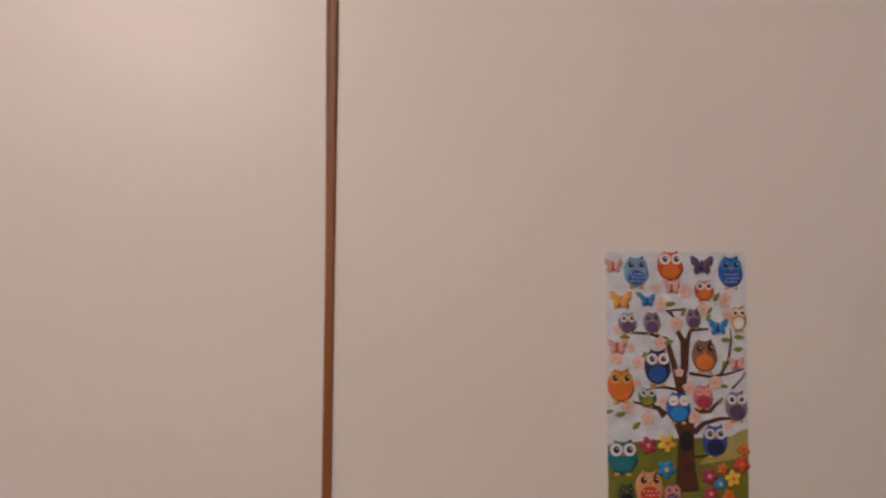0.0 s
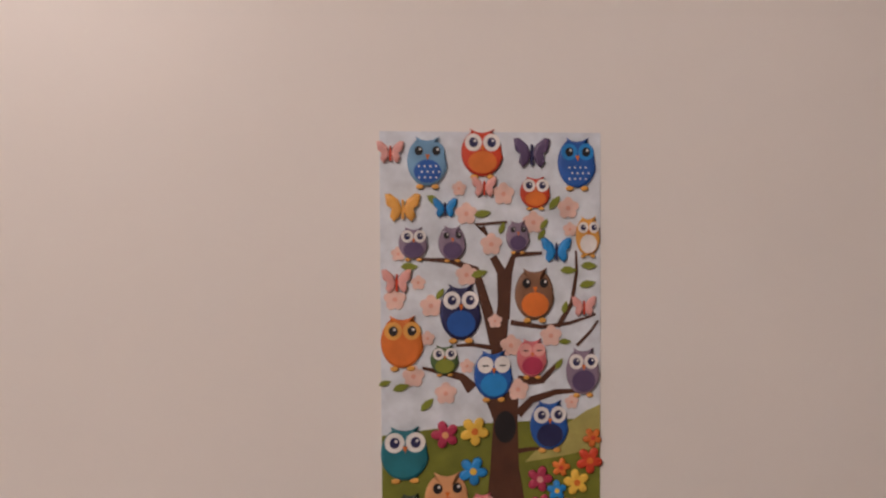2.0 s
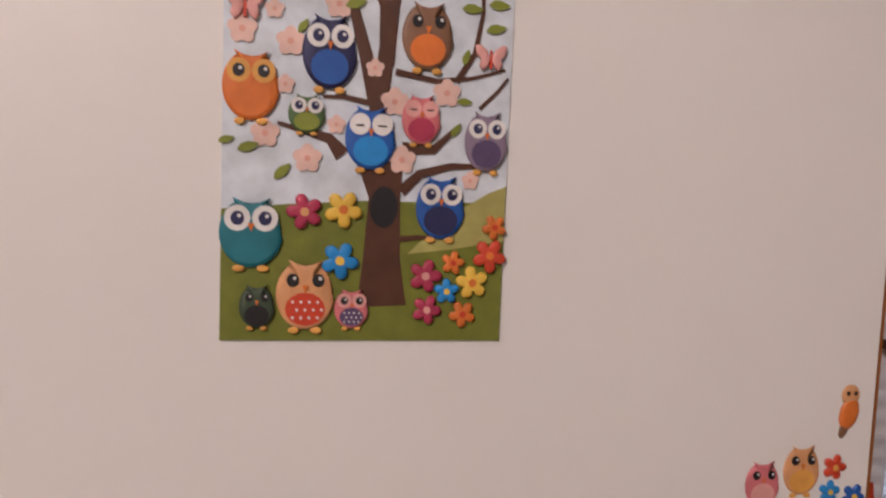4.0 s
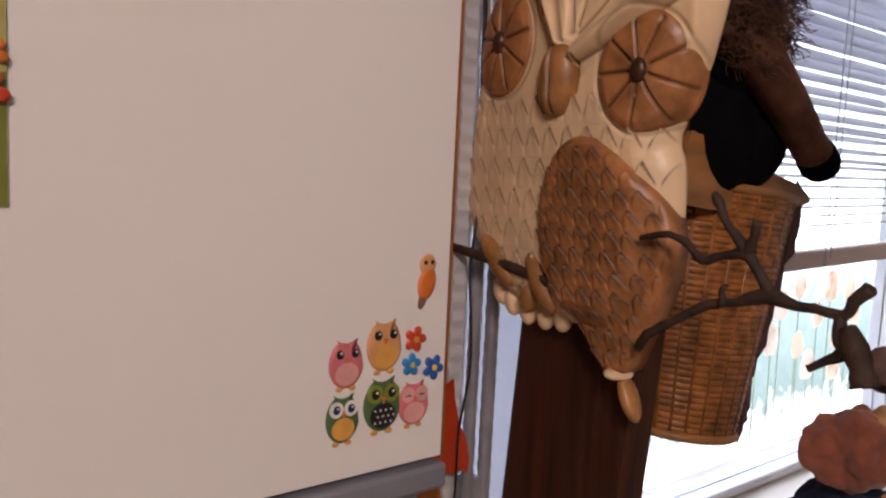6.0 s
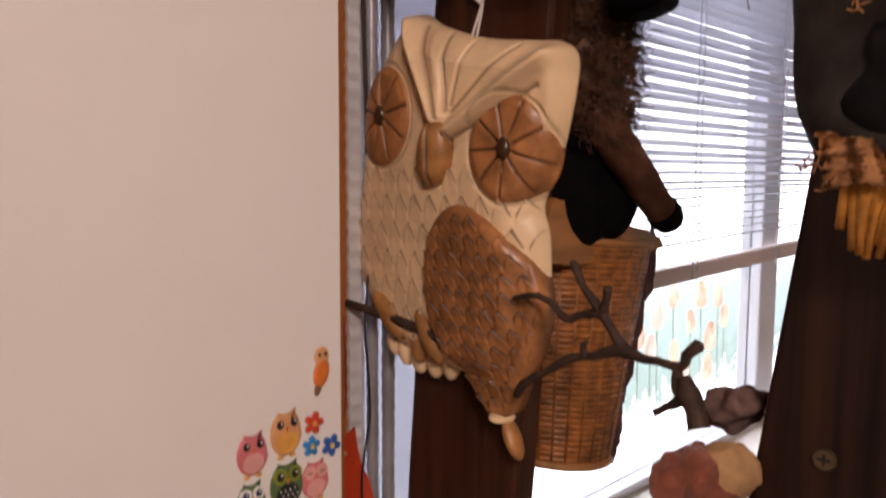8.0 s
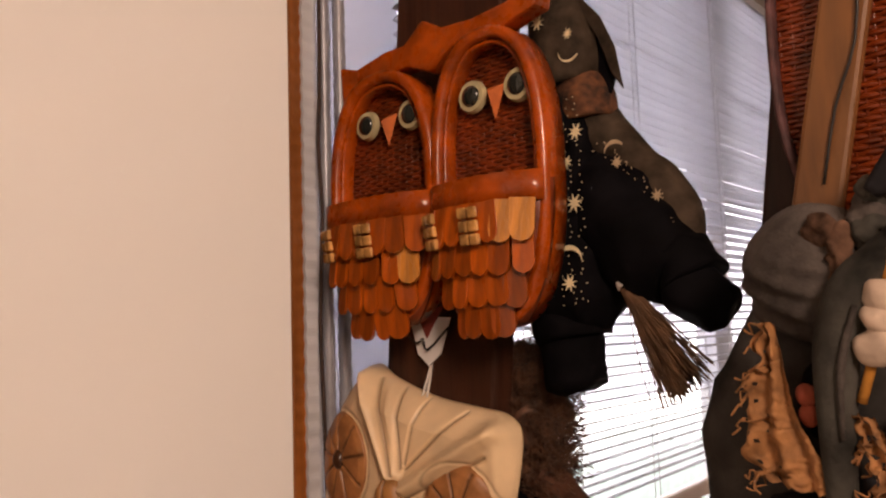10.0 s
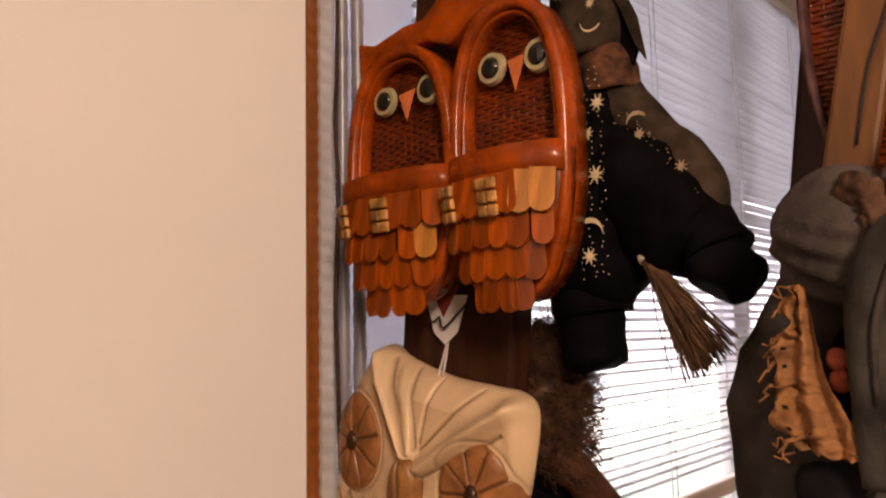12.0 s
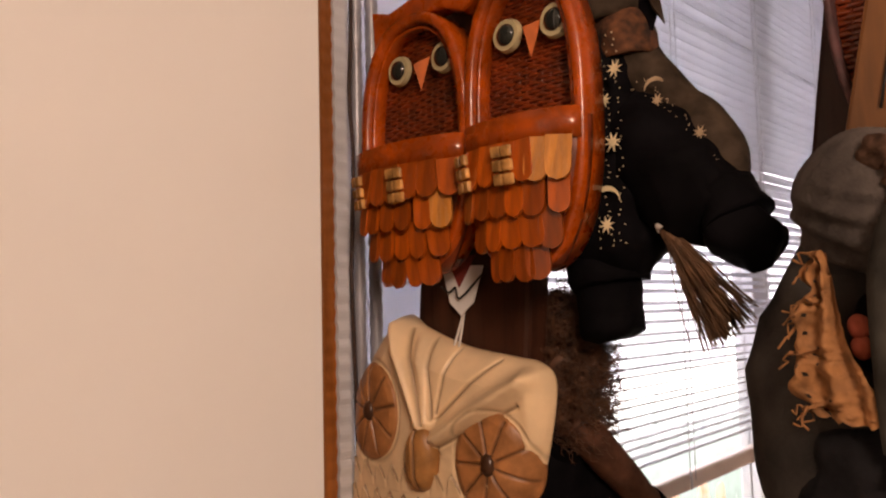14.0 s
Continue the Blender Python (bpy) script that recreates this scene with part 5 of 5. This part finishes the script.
# ---- small doll with rust felt cap at the foot of the leaning post: one mesh ----
sm = bmesh.new()
tilt = Matrix.Rotation(radians(-25), 4, "X")
blob(sm, (0.703, -0.174, 1.376), (0.036, 0.037, 0.031), tilt, mi=0, jitter=0.014, freq=42, seg=60, rings=44)
blob(sm, (0.716, -0.197, 1.387), (0.030, 0.024, 0.025), tilt, mi=1, seg=30, rings=20, jitter=0.003, freq=40)
blob(sm, (0.770, -0.176, 1.428), (0.026, 0.030, 0.017), Matrix.Rotation(radians(-20), 4, "X"), mi=6, jitter=0.012, freq=70, seg=40, rings=28)
prism(sm, [(0.695, -0.121, 1.3156), (0.695, -0.150, 1.342), (0.695, -0.193, 1.346), (0.695, -0.192, 1.310), (0.695, -0.160, 1.292), (0.695, -0.130, 1.285)], (0.03, 0, 0), mi=2)
blob(sm, (0.715, -0.158, 1.318), (0.030, 0.034, 0.026), mi=2, jitter=0.008, freq=50, seg=30, rings=20)
blob(sm, (0.708, -0.176, 1.277), (0.028, 0.025, 0.032), mi=3, jitter=0.012, freq=46, seg=36, rings=26)
for k in range(5):
    y = -0.130 - 0.008 * k
    tube(sm, [(0.700, y, 1.290), (0.692, y + 0.003, 1.265), (0.695, y - 0.004, 1.20)], [0.005, 0.006, 0.007], 10, mi=5 if k < 2 else 4)
blob(sm, (0.718, -0.160, 1.20), (0.03, 0.045, 0.06), mi=4, jitter=0.010, freq=30)
box(sm, 0.700, 0.708, -0.2005, -0.194, 1.29, 1.350, 0.001, mi=1)
box(sm, 0.692, 0.712, -0.215, -0.198, 1.300, 1.316, 0.003, mi=1)
for v in sm.verts:
    if (v.co - Vector((0.703, -0.174, 1.376))).length < 0.055:
        v.co += 0.0035 * Vector((noise.noise(v.co * 120), noise.noise(v.co * 120 + Vector((3, 0, 0))), noise.noise(v.co * 120 + Vector((0, 3, 0)))))
smm = mesh_of("cap_doll", sm, [M["redfelt"], M["tanfelt"], M["navy"], M["palecloth"], M["plaid"], M["brownsleeve"], M["mauvewool"]])
tagged(new("cap_doll", smm), "small cloth doll with rust felt cap and navy cape", "doll")
# a round bauble peeping out behind the post
bb2 = bmesh.new()
blob(bb2, (0.84, 0.143, 1.155), (0.028, 0.030, 0.045), mi=0)
blob(bb2, (0.84, 0.145, 1.205), (0.026, 0.026, 0.028), mi=1)
tagged(new("round_ornament", mesh_of("round_ornament", bb2, [M["redfelt"], M["navy"]])), "round rust and navy ornament behind the post", "ornament")

# ---- sticker sheet on the cabinet door ----
SW, SH, STOP = 0.170, 0.307, 1.850


def flatm(name, c, rough=0.5, var=0.1, coat=0.08):
    return mat(name, c, rough, var, 60, 0.05, 200, coat=coat, bdist=0.0005)


COL = {n: flatm("print_" + n, c) for n, c in dict(
    sky=(0.66, 0.72, 0.79), grass=(0.17, 0.19, 0.022), hill=(0.40, 0.37, 0.11), trunk=(0.085, 0.030, 0.015), bloss=(0.76, 0.52, 0.45), bcore=(0.72, 0.36, 0.28), leaf=(0.22, 0.26, 0.03),
    white=(0.78, 0.76, 0.74), black=(0.012, 0.012, 0.015), lblue=(0.16, 0.33, 0.52), blue=(0.018, 0.10, 0.40), navy=(0.02, 0.022, 0.09), red=(0.58, 0.055, 0.02), orange=(0.66, 0.17, 0.025),
    amber=(0.72, 0.36, 0.07), purple=(0.10, 0.065, 0.15), mauve=(0.25, 0.19, 0.27), brown=(0.22, 0.11, 0.06), green=(0.075, 0.14, 0.05), teal=(0.015, 0.17, 0.22), pink=(0.62, 0.17, 0.19),
    rose=(0.72, 0.36, 0.33), magenta=(0.42, 0.035, 0.09), yellow=(0.78, 0.50, 0.06), peach=(0.68, 0.34, 0.15), dgreen=(0.05, 0.075, 0.045), cyan=(0.02, 0.24, 0.62)).items()}
sheet = thing("sticker_sheet", (SW / 2, 0.0, STOP - SH), "printed tree sheet with many puffy stickers on a cabinet door", "sticker sheet")
NAMES = list(COL)


def cidx(c):
    return NAMES.index(c)


def flat(bm_, pts, y0, th, c):
    """A flat shape facing -y, of polygon pts (x, z)."""
    prism(bm_, [(x, y0, z) for x, z in pts], (0, th, 0), cidx(c) if isinstance(c, str) else c)


def disc(cx, cz, rx, rz, n=16, a=0.0):
    ca, sa = math.cos(a), math.sin(a)
    out = []
    for k in range(n):
        u, v = rx * math.sin(2 * math.pi * k / n), rz * math.cos(2 * math.pi * k / n)
        out.append((cx + u * ca - v * sa, cz + u * sa + v * ca))
    return out


def puff(bm_, pts, y0, th, c):
    """A puffy shape: polygon with a domed, narrower face."""
    cx = sum(p[0] for p in pts) / len(pts)
    cz = sum(p[1] for p in pts) / len(pts)
    rings = []
    for s_, d_ in ((1.0, 0.0), (0.98, 0.55), (0.86, 0.9), (0.55, 1.05)):
        rings.append([bm_.verts.new((cx + (x - cx) * s_, y0 - th * d_, cz + (z - cz) * s_)) for x, z in pts])
    n = len(pts)
    for a, b_ in zip(rings, rings[1:]):
        for k in range(n):
            f = bm_.faces.new((a[k], b_[k], b_[(k + 1) % n], a[(k + 1) % n]))
            f.material_index, f.smooth = cidx(c), True
    f = bm_.faces.new(rings[-1][::-1])
    f.material_index = cidx(c)
    f = bm_.faces.new(rings[0])
    f.material_index = cidx(c)


def add(name, bm_, parent=None, label=""):
    used = sorted({f.material_index for f in bm_.faces})
    for f in bm_.faces:
        f.material_index = used.index(f.material_index)
    me = mesh_of(name, fixed(bm_), [COL[NAMES[i]] for i in used])
    o = part(name, me, None, None, label)
    return under(parent, o) if parent else o


# printed ground of the sheet
pr = bmesh.new()
flat(pr, [(0, STOP - SH), (SW, STOP - SH), (SW, STOP), (0, STOP)], -0.0012, 0.0010, "sky")
add("backing", pr, sheet, "pale blue printed backing")


def up(x, y):
    """Upper half of the sheet."""
    return (x - 46) * 0.0002724, STOP - (y - 38) * 0.0002724


def lo(x, y):
    """Lower half of the sheet."""
    return (x - 50) * 0.0001864, STOP - SH + (718 - y) * 0.0001864


pg = bmesh.new()
flat(pg, [lo(50, 717), lo(961, 717), lo(961, 255), lo(640, 260), lo(480, 262), lo(250, 280), lo(50, 300)], -0.0014, 0.0002, "grass")
flat(pg, [lo(640, 430), lo(720, 350), lo(820, 275), lo(900, 225), lo(961, 200), lo(961, 380), lo(800, 410)], -0.0016, 0.0002, "hill")
add("printed_meadow", pg, sheet, "printed green meadow")
pt = bmesh.new()
flat(pt, [lo(470, 148), lo(540, 130), lo(615, 150), lo(610, 250), lo(615, 450), lo(640, 598), lo(480, 606), lo(495, 450), lo(508, 250)], -0.0018, 0.0002, "trunk")
flat(pt, disc(*lo(558, 280), 0.0085, 0.0125), -0.0020, 0.0002, "black")


def limb(pts, w0, w1):
    n = len(pts)
    L, R = [], []
    for i, p in enumerate(pts):
        q0, q1 = pts[max(i - 1, 0)], pts[min(i + 1, n - 1)]
        dx, dz = q1[0] - q0[0], q1[1] - q0[1]
        l_ = math.hypot(dx, dz)
        w_ = w0 + (w1 - w0) * i / (n - 1)
        L.append((p[0] - dz / l_ * w_, p[1] + dx / l_ * w_))
        R.append((p[0] + dz / l_ * w_, p[1] - dx / l_ * w_))
    limb.n = limb.n + 1
    flat(pt, L + R[::-1], -0.00186 - 0.00004 * limb.n, 0.0002, "trunk")


limb.n = 0
limb([up(*p) for p in ((385, 800), (375, 650), (390, 520), (385, 430), (360, 385))], 0.0065, 0.0028)
limb([up(*p) for p in ((390, 560), (402, 430), (420, 380), (500, 376))], 0.0045, 0.0012)
limb([up(*p) for p in ((370, 640), (345, 540), (310, 420), (240, 395), (160, 390))], 0.005, 0.001)
limb([up(*p) for p in ((410, 570), (500, 585), (580, 575), (655, 552))], 0.002, 0.0008)
limb([up(*p) for p in ((545, 585), (585, 520), (600, 430), (598, 370))], 0.002, 0.0008)
limb([up(*p) for p in ((355, 640), (300, 630), (255, 632))], 0.0018, 0.001)
limb([up(*p) for p in ((300, 755), (270, 720), (160, 692))], 0.005, 0.001)
limb([up(*p) for p in ((430, 735), (500, 735), (545, 690))], 0.004, 0.0015)
limb([up(*p) for p in ((430, 830), (470, 790), (540, 770), (600, 768))], 0.0035, 0.0015)
limb([up(*p) for p in ((600, 640), (640, 600), (662, 570))], 0.0012, 0.0008)
limb([up(*p) for p in ((430, 935), (470, 930), (495, 930))], 0.0018, 0.001)
limb([up(*p) for p in ((330, 300), (345, 325), (310, 295), (400, 288))], 0.0015, 0.001)
add("printed_tree", pt, sheet, "printed dark brown tree")
pb2 = bmesh.new()


def bloss(x, y, r=32):
    cx, cz = up(x, y)
    r *= 0.0002724
    pts = [(cx + r * (0.74 + 0.26 * abs(math.cos(2.5 * t))) * math.sin(t), cz + r * (0.74 + 0.26 * abs(math.cos(2.5 * t))) * math.cos(t)) for t in (2 * math.pi * k / 30 for k in range(30))]
    flat(pb2, pts, -0.00245 - 0.00001 * (x % 13), 0.0002, "bloss")
    flat(pb2, disc(cx, cz, r * 0.22, r * 0.22, 10), -0.0026, 0.0002, "bcore")


for x, y in ((285, 265), (355, 350), (475, 290), (85, 500), (185, 520), (135, 715), (225, 765), (410, 635), (525, 610), (430, 760), (285, 435), (390, 210), (575, 250)):
    bloss(x, y)
for x, y in ((365, 565), (265, 195), (95, 375), (150, 455), (285, 690), (585, 800), (580, 310), (175, 610)):
    bloss(x, y, 21)
add("printed_blossom", pb2, sheet, "printed pale pink blossom")
pl = bmesh.new()


def leaf(x, y, a, s=24):
    cx, cz = up(x, y)
    s *= 0.0002724
    flat(pl, [(cx + s * (u * math.cos(a) - v * math.sin(a)), cz + s * (u * math.sin(a) + v * math.cos(a))) for u, v in ((-1, 0), (-0.5, 0.42), (0.1, 0.45), (0.7, 0.2), (1.05, 0), (0.6, -0.3), (0, -0.45), (-0.6, -0.3))],
         -0.0028, 0.0002, "leaf")


for x, y, a in ((330, 265, 0.2), (195, 228, -0.6), (125, 410, 0), (320, 432, 0.3), (535, 235, 0.9), (635, 413, 0), (630, 465, 0.2), (575, 425, 0), (100, 745, 0.3), (172, 795, 0.8)):
    leaf(x, y, a)
for x, y, a in ((385, 305, 1.2), (565, 530, 1.3), (565, 627, 0), (505, 295, 1.0), (55, 732, 0.3), (498, 325, 1.0), (210, 487, 1.0), (548, 690, 1.0)):
    leaf(x, y, a, 18)
add("printed_leaves", pl, sheet, "printed green leaves")


def rounded_body(cx, cz, w_, h_):
    """A plump shape with two small points on top."""
    pts = []
    for k in range(26):
        t = math.pi * (0.16 + 1.68 * k / 25)
        pts.append((cx + 0.5 * w_ * math.sin(t) * (1.0 if t > 1.57 else 0.92), cz + 0.5 * h_ * math.cos(t) * 0.98))
    return pts + [(cx - 0.30 * w_, cz + 0.485 * h_), (cx - 0.14 * w_, cz + 0.42 * h_), (cx, cz + 0.40 * h_), (cx + 0.14 * w_, cz + 0.42 * h_), (cx + 0.30 * w_, cz + 0.485 * h_)]


STK = 0.0028
Y_STK = -0.0030


def plump(cx, cz, w_, h_, c1, c2, ring="white", parent=None, closed=False, dots=False, y0=-0.0030, low=0.0):
    bm_ = bmesh.new()
    th = STK * 0.5
    puff(bm_, rounded_body(cx, cz, w_, h_), y0, th, c1)
    yb = y0 - th * 1.08
    flat(bm_, disc(cx, cz - (0.20 + low) * h_, 0.34 * w_, 0.23 * h_, 16), yb, 0.0008, c2)
    if dots:
        for i in range(4):
            for j in range(3):
                flat(bm_, disc(cx + (i - 1.5 + 0.5 * (j % 2)) * 0.14 * w_, cz - (0.10 + 0.11 * j) * h_, 0.026 * w_, 0.026 * w_, 8), yb - 0.0003, 0.0004, "white")
    for s_ in (-1, 1):
        ex, ez = cx + s_ * 0.215 * w_, cz + 0.20 * h_
        if ring:
            flat(bm_, disc(ex, ez, 0.205 * w_, 0.185 * w_ + 0.02 * h_, 16), yb - 0.0002, 0.0010, ring)
        if closed:
            flat(bm_, disc(ex, ez - 0.02 * h_, 0.10 * w_, 0.018 * w_, 10), yb - 0.0005, 0.0006, "black")
        else:
            flat(bm_, disc(ex, ez, 0.105 * w_, 0.115 * w_, 12), yb - 0.0005, 0.0006, "navy" if ring == "white" else "black")
            flat(bm_, disc(ex + 0.03 * w_, ez + 0.035 * w_, 0.032 * w_, 0.032 * w_, 8), yb - 0.0008, 0.0006, "white")
    flat(bm_, [(cx - 0.055 * w_, cz + 0.13 * h_), (cx + 0.055 * w_, cz + 0.13 * h_), (cx, cz + 0.015 * h_)], yb - 0.0007, 0.0008, "orange")
    for s_ in (-1, 1):
        puff(bm_, disc(cx + s_ * 0.19 * w_, cz - 0.50 * h_, 0.10 * w_, 0.05 * h_, 10), y0, th * 0.6, "amber")
    return bm_


def stk(pos, w_, h_, c1, c2, k=0.0002724, **kw):
    w_, h_ = w_ * k, h_ * k
    add("sticker", plump(pos[0], pos[1], w_, h_, c1, c2, **kw), sheet)


stk(up(177, 120), 112, 140, "lblue", "blue", ring="lblue", dots=True)
stk(up(330, 95), 118, 135, "red", "orange")
stk(up(600, 122), 112, 145, "blue", "blue", ring="cyan", dots=True)
stk(up(480, 205), 88, 92, "red", "orange")
stk(up(137, 345), 82, 92, "mauve", "purple")
stk(up(245, 345), 78, 100, "mauve", "purple", ring=None)
stk(up(430, 328), 68, 92, "mauve", "purple", ring=None)
stk(up(632, 328), 72, 115, "amber", "white")
stk(up(478, 490), 115, 150, "brown", "orange", ring=None)
stk(up(268, 537), 118, 162, "navy", "blue")
stk(up(105, 617), 120, 150, "orange", "orange", ring="amber")
stk(up(222, 670), 80, 85, "green", "leaf")
stk(up(470, 670), 88, 112, "pink", "magenta", ring="rose", closed=True)
stk(up(360, 715), 112, 142, "blue", "cyan", closed=True)
stk(up(618, 712), 100, 138, "mauve", "purple")
stk(up(520, 862), 112, 145, "blue", "navy")
stk(up(110, 928), 135, 155, "teal", "teal")
stk(lo(165, 605), 112, 142, "dgreen", "black", k=0.0001864, ring=None)
stk(lo(315, 566), 186, 232, "peach", "red", k=0.0001864, ring=None, dots=True)
stk(lo(463, 610), 112, 132, "pink", "purple", k=0.0001864, ring="rose", dots=True)


def wings(pos, s_, c, k=0.0002724):
    cx, cz = pos
    s_ *= k * 0.5
    bm_ = bmesh.new()
    for g in (-1, 1):
        puff(bm_, [(cx + g * s_ * u, cz + s_ * v) for u, v in ((0.02, -0.05), (0.25, 0.5), (0.7, 0.85), (1.0, 0.8), (0.9, 0.2), (0.62, -0.02), (0.72, -0.45), (0.5, -0.75), (0.2, -0.5))], -0.0030, 0.0016, c)
    flat(bm_, [(cx - 0.08 * s_, cz - 0.6 * s_), (cx + 0.08 * s_, cz - 0.6 * s_), (cx + 0.06 * s_, cz + 0.5 * s_), (cx - 0.06 * s_, cz + 0.5 * s_)], -0.0042, 0.0014, "navy" if c in ("purple", "cyan", "blue") else "red" if c == "rose" else c)
    add("sticker", bm_, sheet)


wings(up(75, 97), 76, "rose")
wings(up(470, 98), 104, "purple")
wings(up(335, 192), 72, "rose")
wings(up(108, 250), 98, "amber")
wings(up(225, 250), 68, "cyan")
wings(up(540, 370), 88, "cyan")
wings(up(90, 452), 84, "rose")
wings(up(620, 530), 72, "rose")


def flower(cx, cz, d, c, core="yellow", ph=0.0, y0=-0.0030):
    bm_ = bmesh.new()
    r = d / 2
    pts = [(cx + r * (0.50 + 0.50 * abs(math.cos(2.5 * t)) ** 0.8) * math.sin(t + ph), cz + r * (0.50 + 0.50 * abs(math.cos(2.5 * t)) ** 0.8) * math.cos(t + ph)) for t in (2 * math.pi * k / 40 for k in range(40))]
    puff(bm_, pts, y0, 0.0018, c)
    flat(bm_, disc(cx, cz, r * 0.24, r * 0.24, 12), y0 - 0.0023, 0.0012, core)
    return bm_


for x, y, d, c, core in ((222, 880, 80, "magenta", "peach"), (305, 873, 84, "yellow", "orange"), (300, 985, 84, "cyan", "yellow")):
    add("sticker", flower(*up(x, y), d * 0.0002724, c, core, ph=x * 0.01), sheet)
for x, y, d, c, core in ((925, 335, 84, "orange", "red"), (912, 430, 116, "red", "orange"), (790, 455, 80, "orange", "red"), (700, 500, 112, "magenta", "rose"), (772, 550, 86, "cyan", "yellow"),
                         (857, 520, 112, "yellow", "orange"), (708, 612, 100, "magenta", "rose"), (828, 625, 92, "orange", "red")):
    add("sticker", flower(*lo(x, y), d * 0.0001864, c, core, ph=x * 0.013), sheet)

# ---- loose stickers on the door ----
LB = dict(group="loose door stickers")


def loose(bm_, label):
    o = add("sticker", bm_)
    tagged(o, label, "sticker", **LB)


loose(plump(0.3605, 1.4435, 0.026, 0.033, "pink", "rose", ring=None, y0=-0.0002), "small pink puffy sticker on a white door")
loose(plump(0.3895, 1.4525, 0.028, 0.036, "peach", "amber", ring=None, y0=-0.0002), "small orange puffy sticker on a white door")
loose(plump(0.3590, 1.4075, 0.025, 0.033, "green", "amber", y0=-0.0002), "small green and cream puffy sticker on a white door")
loose(plump(0.3895, 1.4125, 0.030, 0.038, "green", "black", ring="leaf", y0=-0.0002, dots=True), "small green and black puffy sticker on a white door")
loose(plump(0.4155, 1.4095, 0.026, 0.032, "pink", "rose", ring="rose", closed=True, y0=-0.0002), "small rose puffy sticker on a white door")
pf = bmesh.new()
puff(pf, disc(0.4225, 1.505, 0.0068, 0.0075, 14), -0.0002, 0.0016, "peach")
puff(pf, disc(0.4222, 1.492, 0.0072, 0.0115, 16, -0.25), -0.0002, 0.0019, "orange")
puff(pf, disc(0.4192, 1.4815, 0.0032, 0.0075, 10, -0.3), -0.0002, 0.0014, "brown")
for s_ in (-1, 1):
    flat(pf, disc(0.4225 + s_ * 0.0028, 1.5065, 0.0015, 0.0016, 8), -0.0021, 0.0006, "black")
loose(pf, "slender orange puffy sticker on a white door")
loose(flower(0.4145, 1.4540, 0.0185, "red", "amber", 0.3, -0.0002), "small red flower sticker on a white door")
loose(flower(0.4120, 1.4365, 0.0165, "cyan", "yellow", 0.1, -0.0002), "small blue flower sticker on a white door")
loose(flower(0.4310, 1.4325, 0.0185, "blue", "yellow", 0.5, -0.0002), "small blue flower sticker on a white door")

# ---- room lamp behind the camera ----
cl = thing("ceiling_light", (-1.15, -2.30, Z_CEIL), "plain round ceiling light with warm bulb", "ceiling light")
bmc = bmesh.new()
bmesh.ops.create_cone(bmc, cap_ends=True, segments=32, radius1=0.16, radius2=0.12, depth=0.05, matrix=Matrix.Translation((-1.15, -2.30, Z_CEIL - 0.026)))
wpart("base", bmc, M["upvc"], cl)
